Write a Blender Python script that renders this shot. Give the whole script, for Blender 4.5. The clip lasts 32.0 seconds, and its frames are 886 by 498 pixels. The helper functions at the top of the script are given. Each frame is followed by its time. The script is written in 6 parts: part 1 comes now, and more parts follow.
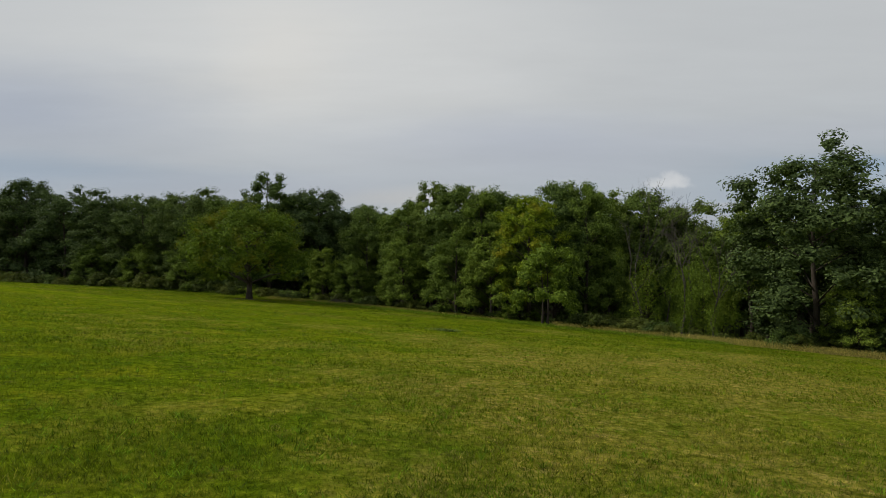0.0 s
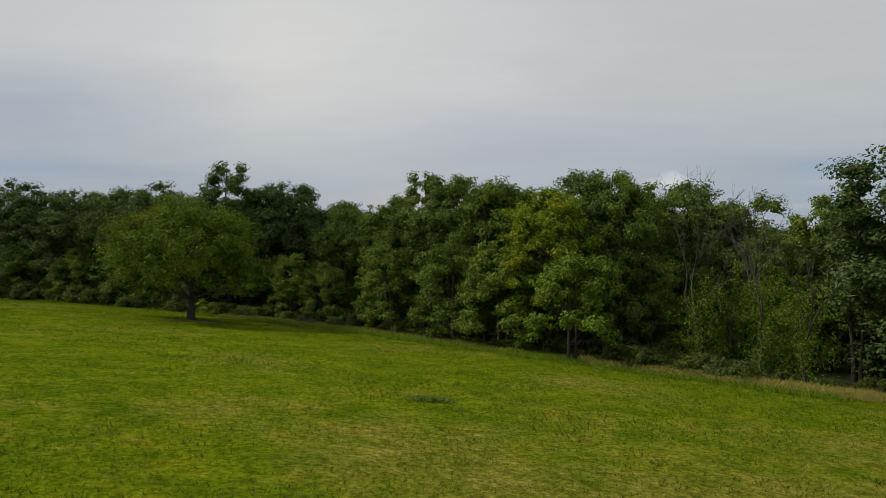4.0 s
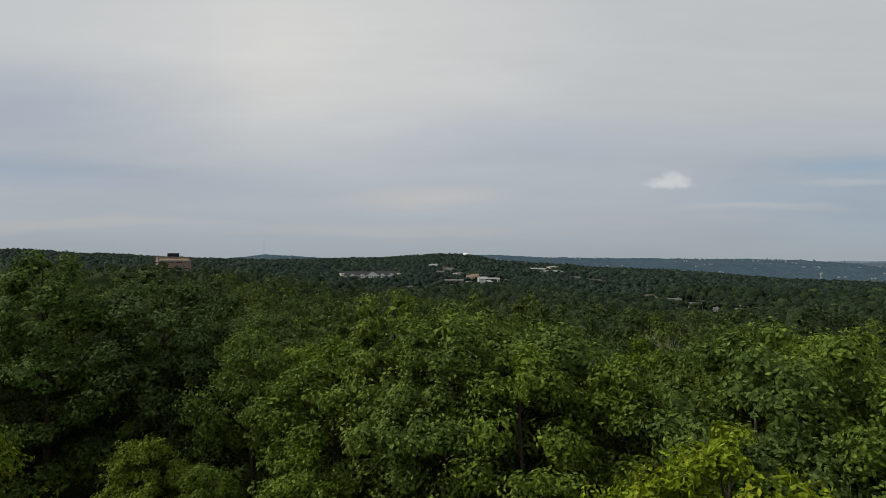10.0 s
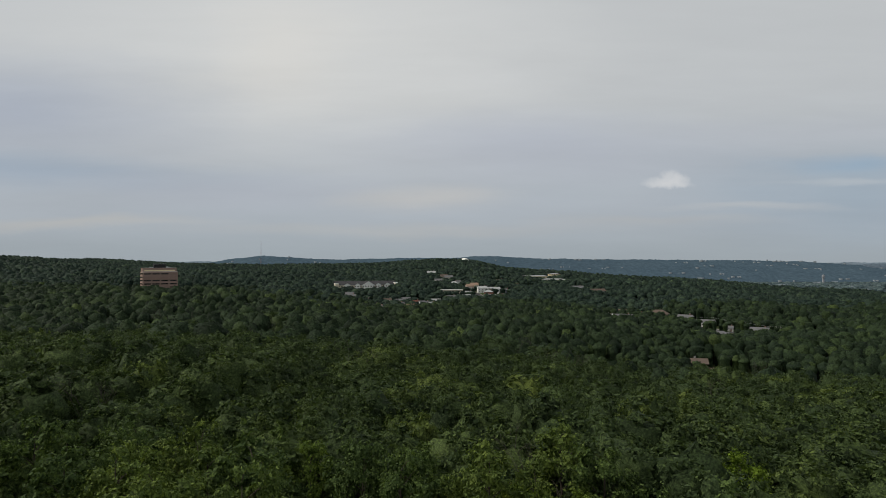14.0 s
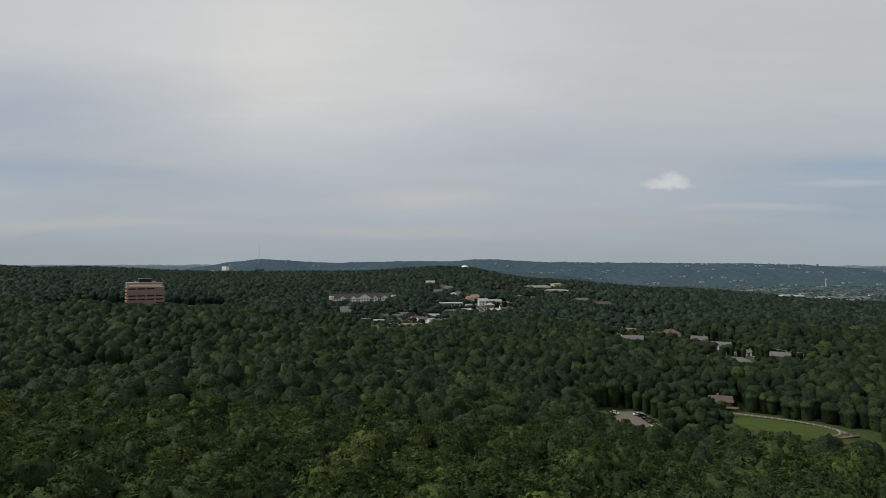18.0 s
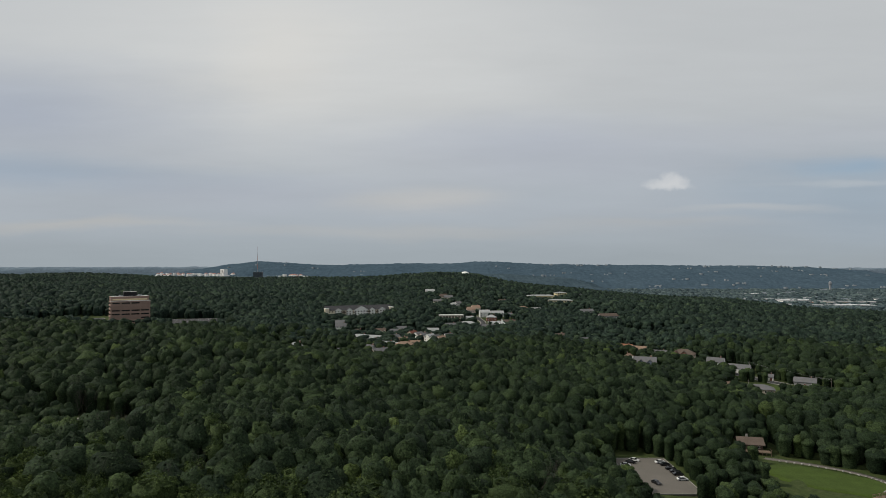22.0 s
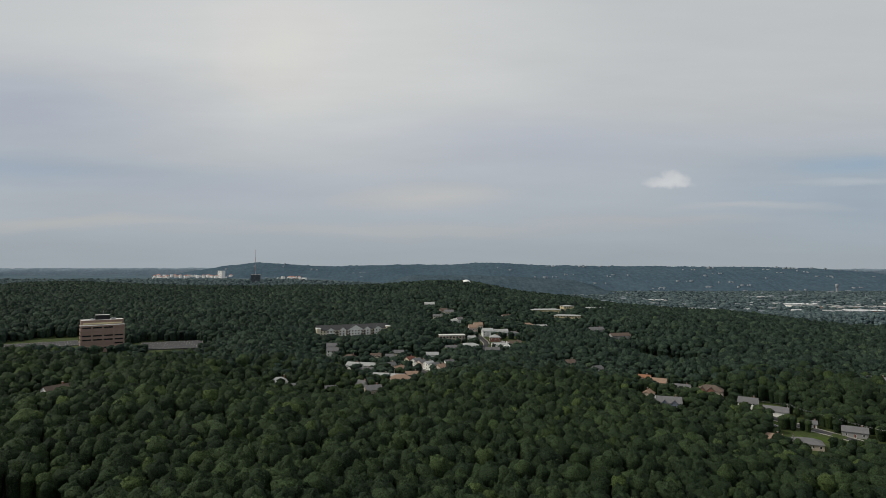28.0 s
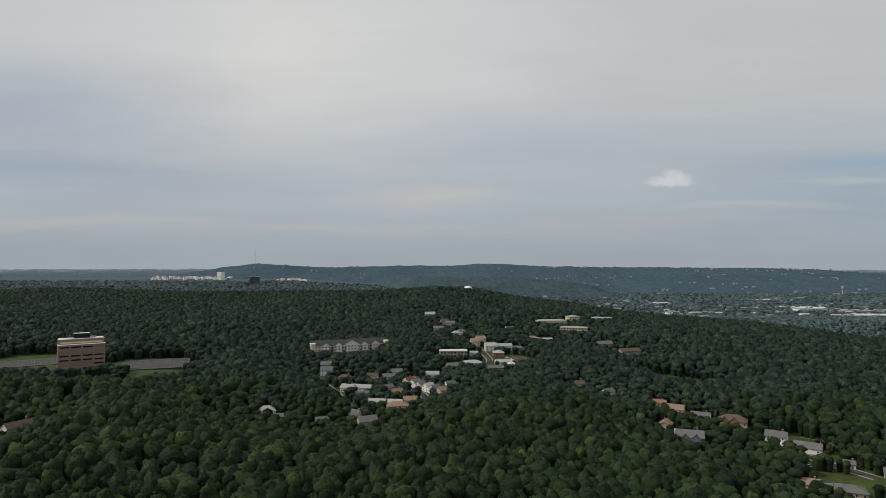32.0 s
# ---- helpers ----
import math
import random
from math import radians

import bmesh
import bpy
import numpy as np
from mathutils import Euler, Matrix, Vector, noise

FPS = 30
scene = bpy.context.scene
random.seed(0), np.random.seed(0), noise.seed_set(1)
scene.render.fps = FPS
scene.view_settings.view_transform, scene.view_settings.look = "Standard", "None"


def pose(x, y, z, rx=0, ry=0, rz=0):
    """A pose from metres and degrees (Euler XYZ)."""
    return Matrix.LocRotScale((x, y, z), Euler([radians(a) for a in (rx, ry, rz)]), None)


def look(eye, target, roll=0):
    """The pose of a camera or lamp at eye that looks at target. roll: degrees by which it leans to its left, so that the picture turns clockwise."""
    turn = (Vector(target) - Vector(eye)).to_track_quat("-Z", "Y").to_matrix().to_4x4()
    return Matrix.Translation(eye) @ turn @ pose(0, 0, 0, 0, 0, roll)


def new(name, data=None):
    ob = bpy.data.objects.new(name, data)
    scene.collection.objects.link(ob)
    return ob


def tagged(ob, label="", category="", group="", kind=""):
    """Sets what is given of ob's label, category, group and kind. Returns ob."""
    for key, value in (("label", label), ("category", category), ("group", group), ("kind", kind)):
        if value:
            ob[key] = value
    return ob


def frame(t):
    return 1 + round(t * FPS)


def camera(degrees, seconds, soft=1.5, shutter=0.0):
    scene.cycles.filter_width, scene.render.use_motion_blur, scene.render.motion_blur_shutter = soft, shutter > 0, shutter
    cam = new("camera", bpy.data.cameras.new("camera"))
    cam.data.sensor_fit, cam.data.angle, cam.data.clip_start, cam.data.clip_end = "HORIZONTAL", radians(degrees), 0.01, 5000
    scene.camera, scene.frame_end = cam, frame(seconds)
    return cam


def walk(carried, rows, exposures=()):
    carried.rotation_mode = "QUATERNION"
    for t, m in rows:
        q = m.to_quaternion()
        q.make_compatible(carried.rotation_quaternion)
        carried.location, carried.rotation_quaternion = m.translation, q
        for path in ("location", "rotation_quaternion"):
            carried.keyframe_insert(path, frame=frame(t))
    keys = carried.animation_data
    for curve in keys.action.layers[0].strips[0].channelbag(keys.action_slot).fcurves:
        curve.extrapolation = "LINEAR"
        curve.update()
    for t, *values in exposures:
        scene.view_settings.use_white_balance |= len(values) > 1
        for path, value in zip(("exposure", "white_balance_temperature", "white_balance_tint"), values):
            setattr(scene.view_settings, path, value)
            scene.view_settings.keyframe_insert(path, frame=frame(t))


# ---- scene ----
# seconds, x, y, z, tilt up, turn to the left: a drone that climbs away over the wood
cam = camera(70.6, 32.0, soft=0.5)
ROWS = [
    (0.0, -0.00, 0.00, 3.10, 1.336, -0.025),
    (1.0, 0.15, 4.01, 3.40, 1.341, 0.009),
    (2.0, 0.33, 8.53, 3.68, 1.345, 0.033),
    (3.0, 0.54, 14.03, 3.91, 1.341, 0.034),
    (4.0, 0.79, 20.26, 4.45, 1.334, 0.020),
    (5.0, 1.03, 26.84, 5.62, 1.335, 0.017),
    (6.0, 1.25, 33.50, 7.64, 1.348, 0.032),
    (7.0, 1.45, 40.38, 10.09, 1.364, 0.049),
    (8.0, 1.62, 47.74, 13.00, 1.371, 0.062),
    (9.0, 1.73, 55.34, 15.96, 1.362, 0.078),
    (10.0, 1.82, 63.05, 19.16, 1.348, 0.084),
    (11.0, 1.90, 71.10, 22.68, 1.335, 0.068),
    (12.0, 2.02, 79.46, 26.20, 1.319, 0.032),
    (13.0, 2.18, 87.99, 29.71, 1.308, -0.011),
    (14.0, 2.32, 96.36, 33.24, 1.305, -0.034),
    (15.0, 2.48, 104.69, 36.91, 1.315, -0.035),
    (16.0, 2.63, 113.01, 40.72, 1.339, -0.045),
    (17.0, 2.80, 121.37, 44.53, 1.376, -0.062),
    (18.0, 2.98, 129.87, 48.19, 1.418, -0.060),
    (19.0, 3.14, 138.31, 51.54, 1.450, -0.046),
    (20.0, 3.28, 146.68, 54.78, 1.464, -0.042),
    (21.0, 3.40, 155.04, 58.10, 1.463, -0.044),
    (22.0, 3.51, 163.54, 61.67, 1.457, -0.044),
    (23.0, 3.61, 172.20, 65.43, 1.442, -0.046),
    (24.0, 3.71, 181.15, 69.22, 1.412, -0.044),
    (25.0, 3.82, 190.37, 73.04, 1.380, -0.036),
    (26.0, 3.94, 199.69, 76.84, 1.350, -0.022),
    (27.0, 4.06, 209.08, 80.58, 1.319, -0.002),
    (28.0, 4.20, 218.54, 84.30, 1.286, 0.015),
    (29.0, 4.35, 228.03, 87.99, 1.250, 0.034),
    (30.0, 4.50, 237.48, 91.70, 1.216, 0.066),
    (31.0, 4.66, 246.88, 95.49, 1.199, 0.104),
    (32.0, 4.82, 256.32, 99.37, 1.198, 0.141),
]
walk(cam, [(t, pose(x, y, z, 90 + up, 0, turn)) for t, x, y, z, up, turn in ROWS])

# ---- light ----
SUN_FROM = Vector((-0.73, 0.02, 0.68)).normalized()


def node(tree, kind, x=0, **values):
    n = tree.nodes.new(kind)
    for key, value in values.items():
        if key in n.inputs:
            n.inputs[key].default_value = value
    return n


def build_world():
    world = bpy.data.worlds.new("overcast_sky")
    scene.world = world
    world.use_nodes = True
    tr = world.node_tree
    tr.nodes.clear()
    link = tr.links.new

    def calc(op, a, b=None, c=None):
        n = tr.nodes.new("ShaderNodeMath")
        n.operation = op
        for i, v in enumerate((a, b, c)):
            if v is None:
                continue
            if isinstance(v, (int, float)):
                n.inputs[i].default_value = v
            else:
                link(v, n.inputs[i])
        return n.outputs[0]

    def blend(f, a, b):
        n = tr.nodes.new("ShaderNodeMix")
        n.data_type = "RGBA"
        for s, v in ((n.inputs[0], f), (n.inputs[6], a), (n.inputs[7], b)):
            if isinstance(v, tuple):
                s.default_value = (*v, 1)
            elif isinstance(v, (int, float)):
                s.default_value = v
            else:
                link(v, s)
        return n.outputs[2]

    def smooth(v, a, b):
        n = tr.nodes.new("ShaderNodeMapRange")
        n.interpolation_type = "SMOOTHSTEP"
        link(v, n.inputs[0])
        n.inputs[1].default_value, n.inputs[2].default_value = a, b
        return n.outputs[0]

    co = tr.nodes.new("ShaderNodeTexCoord").outputs["Generated"]
    sep = tr.nodes.new("ShaderNodeSeparateXYZ")
    link(co, sep.inputs[0])
    x, y, z = sep.outputs
    up = calc("MAXIMUM", z, 0.0)
    ahead = calc("MAXIMUM", calc("ABSOLUTE", y), 0.15)
    across, rise = calc("DIVIDE", x, ahead), calc("DIVIDE", up, ahead)

    def noise(seed, wide, high, detail, rough):
        """Drawn-out noise over the sky, from -0.5 to 0.5."""
        at = tr.nodes.new("ShaderNodeCombineXYZ")
        link(calc("MULTIPLY", across, wide), at.inputs[0])
        link(calc("MULTIPLY", rise, high), at.inputs[1])
        at.inputs[2].default_value = seed
        n = tr.nodes.new("ShaderNodeTexNoise")
        link(at.outputs[0], n.inputs["Vector"])
        n.inputs["Scale"].default_value, n.inputs["Detail"].default_value, n.inputs["Roughness"].default_value = 1.0, detail, rough
        return calc("SUBTRACT", n.outputs[0], 0.5)

    sky = tr.nodes.new("ShaderNodeTexSky")
    sky.sky_type = "NISHITA"
    sky.sun_disc = False
    sky.sun_elevation = math.asin(SUN_FROM.z)
    sky.sun_rotation = math.atan2(SUN_FROM.x, SUN_FROM.y)
    sky.air_density, sky.dust_density = 1.0, 2.5
    clear = tr.nodes.new("ShaderNodeVectorMath")
    clear.operation = "SCALE"
    link(sky.outputs[0], clear.inputs[0])
    clear.inputs["Scale"].default_value = 0.12
    low = blend(smooth(rise, 0.0, 0.10), (0.340, 0.384, 0.416), (0.412, 0.453, 0.498))
    cover = blend(smooth(rise, 0.12, 0.40), low, (0.545, 0.567, 0.582))
    # the wind-drawn edges of the cloud sheets
    wu = calc("ADD", across, calc("ADD", calc("MULTIPLY", noise(1.3, 2.2, 5.0, 3.0, 0.5), 0.34), calc("MULTIPLY", noise(7.7, 9.0, 26.0, 4.0, 0.6), 0.08)))
    wv = calc("ADD", rise, calc("ADD", calc("MULTIPLY", noise(4.1, 1.6, 6.0, 3.0, 0.5), 0.085), calc("MULTIPLY", noise(9.2, 7.0, 40.0, 4.0, 0.6), 0.022)))
    cu = calc("ADD", across, calc("MULTIPLY", noise(2.4, 60.0, 60.0, 4.0, 0.6), 0.022))
    cv = calc("ADD", rise, calc("MULTIPLY", noise(6.5, 60.0, 60.0, 4.0, 0.6), 0.016))

    def bank(under, u, v, wide, high, colour, weight, a=None, b=None, soft=0.0):
        """One soft bank of cloud, or one gap in it."""
        du = calc("DIVIDE", calc("SUBTRACT", wu if a is None else a, u), wide)
        dv = calc("DIVIDE", calc("SUBTRACT", wv if b is None else b, v), high)
        far = calc("SQRT", calc("ADD", calc("MULTIPLY", du, du), calc("MULTIPLY", dv, dv)))
        return blend(calc("MULTIPLY", calc("SUBTRACT", 1.0, smooth(far, soft, 1.35)), weight), under, colour)

    for u, v, wide, high, colour, weight in (
        (-0.14, 0.34, 0.62, 0.20, (0.640, 0.650, 0.645), 0.95), (0.52, 0.36, 0.50, 0.17, (0.500, 0.522, 0.538), 0.85), (-0.68, 0.25, 0.34, 0.095, (0.400, 0.440, 0.510), 0.95),
        (-0.24, 0.34, 0.15, 0.09, (0.690, 0.680, 0.650), 0.6), (0.16, 0.19, 0.36, 0.062, (0.435, 0.468, 0.535), 0.7), (-0.64, 0.145, 0.34, 0.034, (0.335, 0.400, 0.480), 0.85),
        (-0.36, 0.122, 0.26, 0.040, (0.425, 0.458, 0.515), 0.6), (-0.08, 0.104, 0.15, 0.026, (0.520, 0.520, 0.512), 0.7), (-0.62, 0.064, 0.26, 0.011, (0.480, 0.478, 0.462), 0.6),
        (-0.10, 0.048, 0.40, 0.014, (0.440, 0.448, 0.446), 0.5), (0.62, 0.105, 0.28, 0.085, (0.325, 0.395, 0.465), 0.85), (0.60, 0.215, 0.30, 0.030, (0.450, 0.480, 0.525), 0.6),
        (0.46, 0.083, 0.14, 0.007, (0.480, 0.500, 0.515), 0.6), (0.60, 0.128, 0.12, 0.007, (0.450, 0.490, 0.525), 0.6), (0.30, 0.060, 0.20, 0.010, (0.430, 0.445, 0.455), 0.5),
    ):
        cover = bank(cover, u, v, wide, high, colour, weight)
    cover = bank(cover, 0.62, 0.158, 0.15, 0.020, blend(0.35, (0.30, 0.40, 0.52), clear.outputs[0]), 0.85)
    # fine streaks in the sheet
    streak = calc("ADD", calc("MULTIPLY", noise(3.3, 3.0, 22.0, 5.0, 0.6), 0.16), calc("MULTIPLY", noise(5.9, 1.4, 6.0, 4.0, 0.5), 0.12))
    shade = tr.nodes.new("ShaderNodeVectorMath")
    shade.operation = "SCALE"
    link(cover, shade.inputs[0])
    link(calc("ADD", 0.985, calc("MULTIPLY", streak, calc("SUBTRACT", 1.0, smooth(rise, 0.2, 0.6)))), shade.inputs["Scale"])
    cover = shade.outputs[0]
    # one small bright cumulus, low over the hills, with a flat base
    for u, v, wide, high, weight in ((0.347, 0.129, 0.024, 0.009, 0.6), (0.364, 0.135, 0.018, 0.013, 0.75), (0.381, 0.132, 0.014, 0.010, 0.65), (0.364, 0.126, 0.036, 0.006, 0.5)):
        cover = bank(cover, u, v, wide, high, (0.61, 0.625, 0.64), weight * 0.85, cu, cv, 0.45)
    bg = tr.nodes.new("ShaderNodeBackground")
    link(cover, bg.inputs[0])
    bg.inputs[1].default_value = 1.0
    link(bg.outputs[0], tr.nodes.new("ShaderNodeOutputWorld").inputs[0])


build_world()
sun = new("sun", bpy.data.lights.new("sun", "SUN"))
sun.data.energy, sun.data.angle, sun.data.color = 2.8, radians(5), (1.0, 0.93, 0.80)
sun.matrix_world = look(SUN_FROM * 300, (0, 0, 0))


# ---- materials ----
def material(name, rough=0.8, metal=0.0, spec=0.3):
    """A node material; returns it with its tree and its shader."""
    m = bpy.data.materials.new(name)
    m.use_nodes = True
    p = m.node_tree.nodes["Principled BSDF"]
    p.inputs["Roughness"].default_value, p.inputs["Metallic"].default_value = rough, metal
    p.inputs["Specular IOR Level"].default_value = spec
    return m, m.node_tree, p


def ramp(tr, source, stops):
    n = tr.nodes.new("ShaderNodeValToRGB")
    while len(n.color_ramp.elements) < len(stops):
        n.color_ramp.elements.new(0.5)
    for e, (at, colour) in zip(n.color_ramp.elements, stops):
        e.position, e.color = at, (*colour, 1)
    tr.links.new(source, n.inputs[0])
    return n.outputs[0]


def noise_of(tr, scale, detail=4.0, rough=0.55, stretch=(1, 1, 1), space="Object"):
    co = tr.nodes.new("ShaderNodeTexCoord")
    mp = tr.nodes.new("ShaderNodeMapping")
    mp.inputs["Scale"].default_value = stretch
    n = tr.nodes.new("ShaderNodeTexNoise")
    n.inputs["Scale"].default_value, n.inputs["Detail"].default_value, n.inputs["Roughness"].default_value = scale, detail, rough
    if space == "World":
        tr.links.new(tr.nodes.new("ShaderNodeNewGeometry").outputs["Position"], mp.inputs[0])
    else:
        tr.links.new(co.outputs[space], mp.inputs[0])
    tr.links.new(mp.outputs[0], n.inputs["Vector"])
    return n.outputs[0]


def mixed(tr, f, a, b, how="MIX"):
    n = tr.nodes.new("ShaderNodeMix")
    n.data_type, n.blend_type = "RGBA", how
    for s, v in ((n.inputs[0], f), (n.inputs[6], a), (n.inputs[7], b)):
        if isinstance(v, tuple):
            s.default_value = (*v, 1)
        elif isinstance(v, (int, float)):
            s.default_value = v
        else:
            tr.links.new(v, s)
    return n.outputs[2]


def bump(tr, p, height, strength, distance=0.02):
    n = tr.nodes.new("ShaderNodeBump")
    n.inputs["Strength"].default_value, n.inputs["Distance"].default_value = strength, distance
    tr.links.new(height, n.inputs["Height"])
    tr.links.new(n.outputs[0], p.inputs["Normal"])


def weathered(name, base, rough=0.8, vary=0.25, grain=9.0, stain=0.35, strength=0.25, metal=0.0, spec=0.15):
    """A plain surface with fine grain, broad stains and a little difference from piece to piece."""
    m, tr, p = material(name, rough, metal, spec)
    lo, hi = tuple(c * (1 - vary) for c in base), tuple(min(1.0, c * (1 + vary * 0.7)) for c in base)
    fine = noise_of(tr, grain, 5.0, 0.6)
    broad = noise_of(tr, stain, 4.0, 0.6)
    a = ramp(tr, fine, ((0.3, lo), (0.7, hi)))
    b = mixed(tr, 0.45, a, ramp(tr, broad, ((0.35, lo), (0.65, hi))))
    info = tr.nodes.new("ShaderNodeObjectInfo").outputs["Random"]
    p_in = mixed(tr, 1.0, b, ramp(tr, info, ((0.0, (0.86, 0.86, 0.86)), (1.0, (1.0, 1.0, 1.0)))), "MULTIPLY")
    tr.links.new(p_in, p.inputs["Base Color"])
    bump(tr, p, fine, strength)
    return m


def foliage(name, dark, mid, lit, source="object", autumn=None, through_light=0.24, fine=5.0, relief=0.0):
    """Leaves: colour from tree to tree and from leaf to leaf, clump shade mottled in, with some light through the
    blade.
    """
    m, tr, p = material(name, 0.65, 0.0, 0.06)
    if source == "object":
        tint = tr.nodes.new("ShaderNodeObjectInfo").outputs["Random"]
    else:
        a = tr.nodes.new("ShaderNodeAttribute")
        a.attribute_name = "tint"
        tint = a.outputs["Fac"]
    leaf = tr.nodes.new("ShaderNodeNewGeometry").outputs["Random Per Island"]
    tree_colour = ramp(tr, tint, ((0.0, dark), (0.55, mid), (1.0, lit)))
    spread = ramp(tr, leaf, ((0.0, (0.6, 0.63, 0.6)), (0.5, (1.0, 1.0, 1.0)), (1.0, (1.6, 1.5, 1.32))))
    colour = mixed(tr, 1.0, tree_colour, spread, "MULTIPLY")
    # strong mottle: leaf grain and the self-shadow between clumps, put into the colour
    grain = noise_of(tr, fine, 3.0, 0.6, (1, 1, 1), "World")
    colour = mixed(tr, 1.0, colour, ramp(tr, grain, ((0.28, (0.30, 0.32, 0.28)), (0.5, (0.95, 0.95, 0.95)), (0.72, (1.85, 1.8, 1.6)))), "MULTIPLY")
    if autumn:
        patch = ramp(tr, noise_of(tr, 0.32, 2.0, 0.5), ((0.52, (0, 0, 0)), (0.70, (1, 1, 1))))
        colour = mixed(tr, patch, colour, autumn)
    tr.links.new(colour, p.inputs["Base Color"])
    if relief:
        clumps = noise_of(tr, fine * 0.55, 4.0, 0.65, (1, 1, 1), "World")
        bump(tr, p, clumps, 1.0, relief)
    glow = tr.nodes.new("ShaderNodeBsdfTranslucent")
    tr.links.new(mixed(tr, 1.0, colour, (1.25, 1.30, 0.75), "MULTIPLY"), glow.inputs[0])
    mix = tr.nodes.new("ShaderNodeMixShader")
    mix.inputs[0].default_value = through_light
    out = tr.nodes["Material Output"]
    tr.links.new(p.outputs[0], mix.inputs[1])
    tr.links.new(glow.outputs[0], mix.inputs[2])
    tr.links.new(mix.outputs[0], out.inputs[0])
    return m


def bark_material():
    m, tr, p = material("bark", 0.9, 0.0, 0.15)
    ridges = noise_of(tr, 3.0, 6.0, 0.65, (3, 3, 0.6))
    tr.links.new(ramp(tr, ridges, ((0.3, (0.022, 0.018, 0.014)), (0.7, (0.080, 0.066, 0.054)))), p.inputs["Base Color"])
    bump(tr, p, ridges, 0.7, 0.04)
    return m


def meadow_material():
    """Mown grass: lush to the west, worn and dry in patches to the east of the start, with tufts and bare specks."""
    m, tr, p = material("meadow", 1.0, 0.0, 0.0)
    place = tr.nodes.new("ShaderNodeSeparateXYZ")
    tr.links.new(tr.nodes.new("ShaderNodeNewGeometry").outputs["Position"], place.inputs[0])

    def span(source, a, b):
        n = tr.nodes.new("ShaderNodeMapRange")
        n.interpolation_type = "SMOOTHSTEP"
        tr.links.new(source, n.inputs[0])
        n.inputs[1].default_value, n.inputs[2].default_value = a, b
        return n.outputs[0]

    def calc(op, a, b):
        n = tr.nodes.new("ShaderNodeMath")
        n.operation = op
        for i, v in enumerate((a, b)):
            if isinstance(v, (int, float)):
                n.inputs[i].default_value = v
            else:
                tr.links.new(v, n.inputs[i])
        return n.outputs[0]

    broad = noise_of(tr, 0.085, 4.0, 0.6, (1, 1, 1), "World")
    mid = noise_of(tr, 0.55, 6.0, 0.7, (0.8, 0.8, 1), "World")
    fine = noise_of(tr, 5.0, 8.0, 0.85, (1, 1, 1), "World")
    clump = noise_of(tr, 1.9, 6.0, 0.75, (1, 1, 1), "World")
    green = ramp(tr, mid, ((0.32, (0.056, 0.096, 0.004)), (0.50, (0.092, 0.130, 0.005)), (0.68, (0.150, 0.164, 0.007))))
    dry = ramp(tr, clump, ((0.30, (0.108, 0.118, 0.012)), (0.52, (0.176, 0.156, 0.027)), (0.72, (0.250, 0.200, 0.075))))
    east = calc("MULTIPLY", span(place.outputs[0], -14.0, 9.0), calc("SUBTRACT", 1.0, span(place.outputs[1], 30.0, 62.0)))
    worn = calc("ADD", calc("ADD", calc("MULTIPLY", broad, 0.75), calc("MULTIPLY", mid, 0.35)), calc("MULTIPLY", east, 0.20))
    c = mixed(tr, ramp(tr, worn, ((0.56, (0, 0, 0)), (0.76, (0.85, 0.85, 0.85)))), green, dry)
    c = mixed(tr, 1.0, c, ramp(tr, clump, ((0.30, (0.50, 0.56, 0.45)), (0.48, (1.0, 1.0, 1.0)), (0.70, (1.35, 1.28, 1.2)))), "MULTIPLY")
    c = mixed(tr, 1.0, c, ramp(tr, fine, ((0.34, (0.22, 0.28, 0.2)), (0.5, (1.0, 1.0, 1.0)), (0.66, (1.9, 1.8, 1.6)))), "MULTIPLY")
    specks = noise_of(tr, 1.2, 7.0, 0.8, (1, 0.7, 1), "World")
    c = mixed(tr, ramp(tr, specks, ((0.58, (0, 0, 0)), (0.68, (0.7, 0.7, 0.7)))), c, (0.085, 0.060, 0.024))
    tr.links.new(c, p.inputs["Base Color"])
    bump(tr, p, fine, 0.8, 0.06)
    return m


def forest_floor_material():
    m, tr, p = material("forest_floor", 0.95, 0.0, 0.1)
    n = noise_of(tr, 0.35, 6.0, 0.65, (1, 1, 1), "World")
    tr.links.new(ramp(tr, n, ((0.3, (0.026, 0.040, 0.014)), (0.55, (0.045, 0.062, 0.020)), (0.75, (0.070, 0.068, 0.038)))), p.inputs["Base Color"])
    return m


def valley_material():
    """Woods and gardens of the far valley, a canopy too far off to tell its trees apart, with blue haze put into its
    colour.
    """
    m, tr, p = material("hazy_valley", 0.95, 0.0, 0.05)
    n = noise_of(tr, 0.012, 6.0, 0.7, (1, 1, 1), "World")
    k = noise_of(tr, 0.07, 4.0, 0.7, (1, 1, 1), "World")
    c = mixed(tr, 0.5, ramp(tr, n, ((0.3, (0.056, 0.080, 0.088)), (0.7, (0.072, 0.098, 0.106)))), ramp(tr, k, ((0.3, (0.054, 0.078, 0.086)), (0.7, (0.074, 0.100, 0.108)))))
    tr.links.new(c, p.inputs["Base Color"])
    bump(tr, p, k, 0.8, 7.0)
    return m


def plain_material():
    """The farthest flat country, its woods run together and the haze put into its colour."""
    m, tr, p = material("hazy_plain", 1.0, 0.0, 0.0)
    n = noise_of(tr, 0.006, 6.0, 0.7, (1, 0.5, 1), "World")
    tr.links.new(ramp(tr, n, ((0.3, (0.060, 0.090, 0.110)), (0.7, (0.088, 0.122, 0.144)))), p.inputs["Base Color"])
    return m


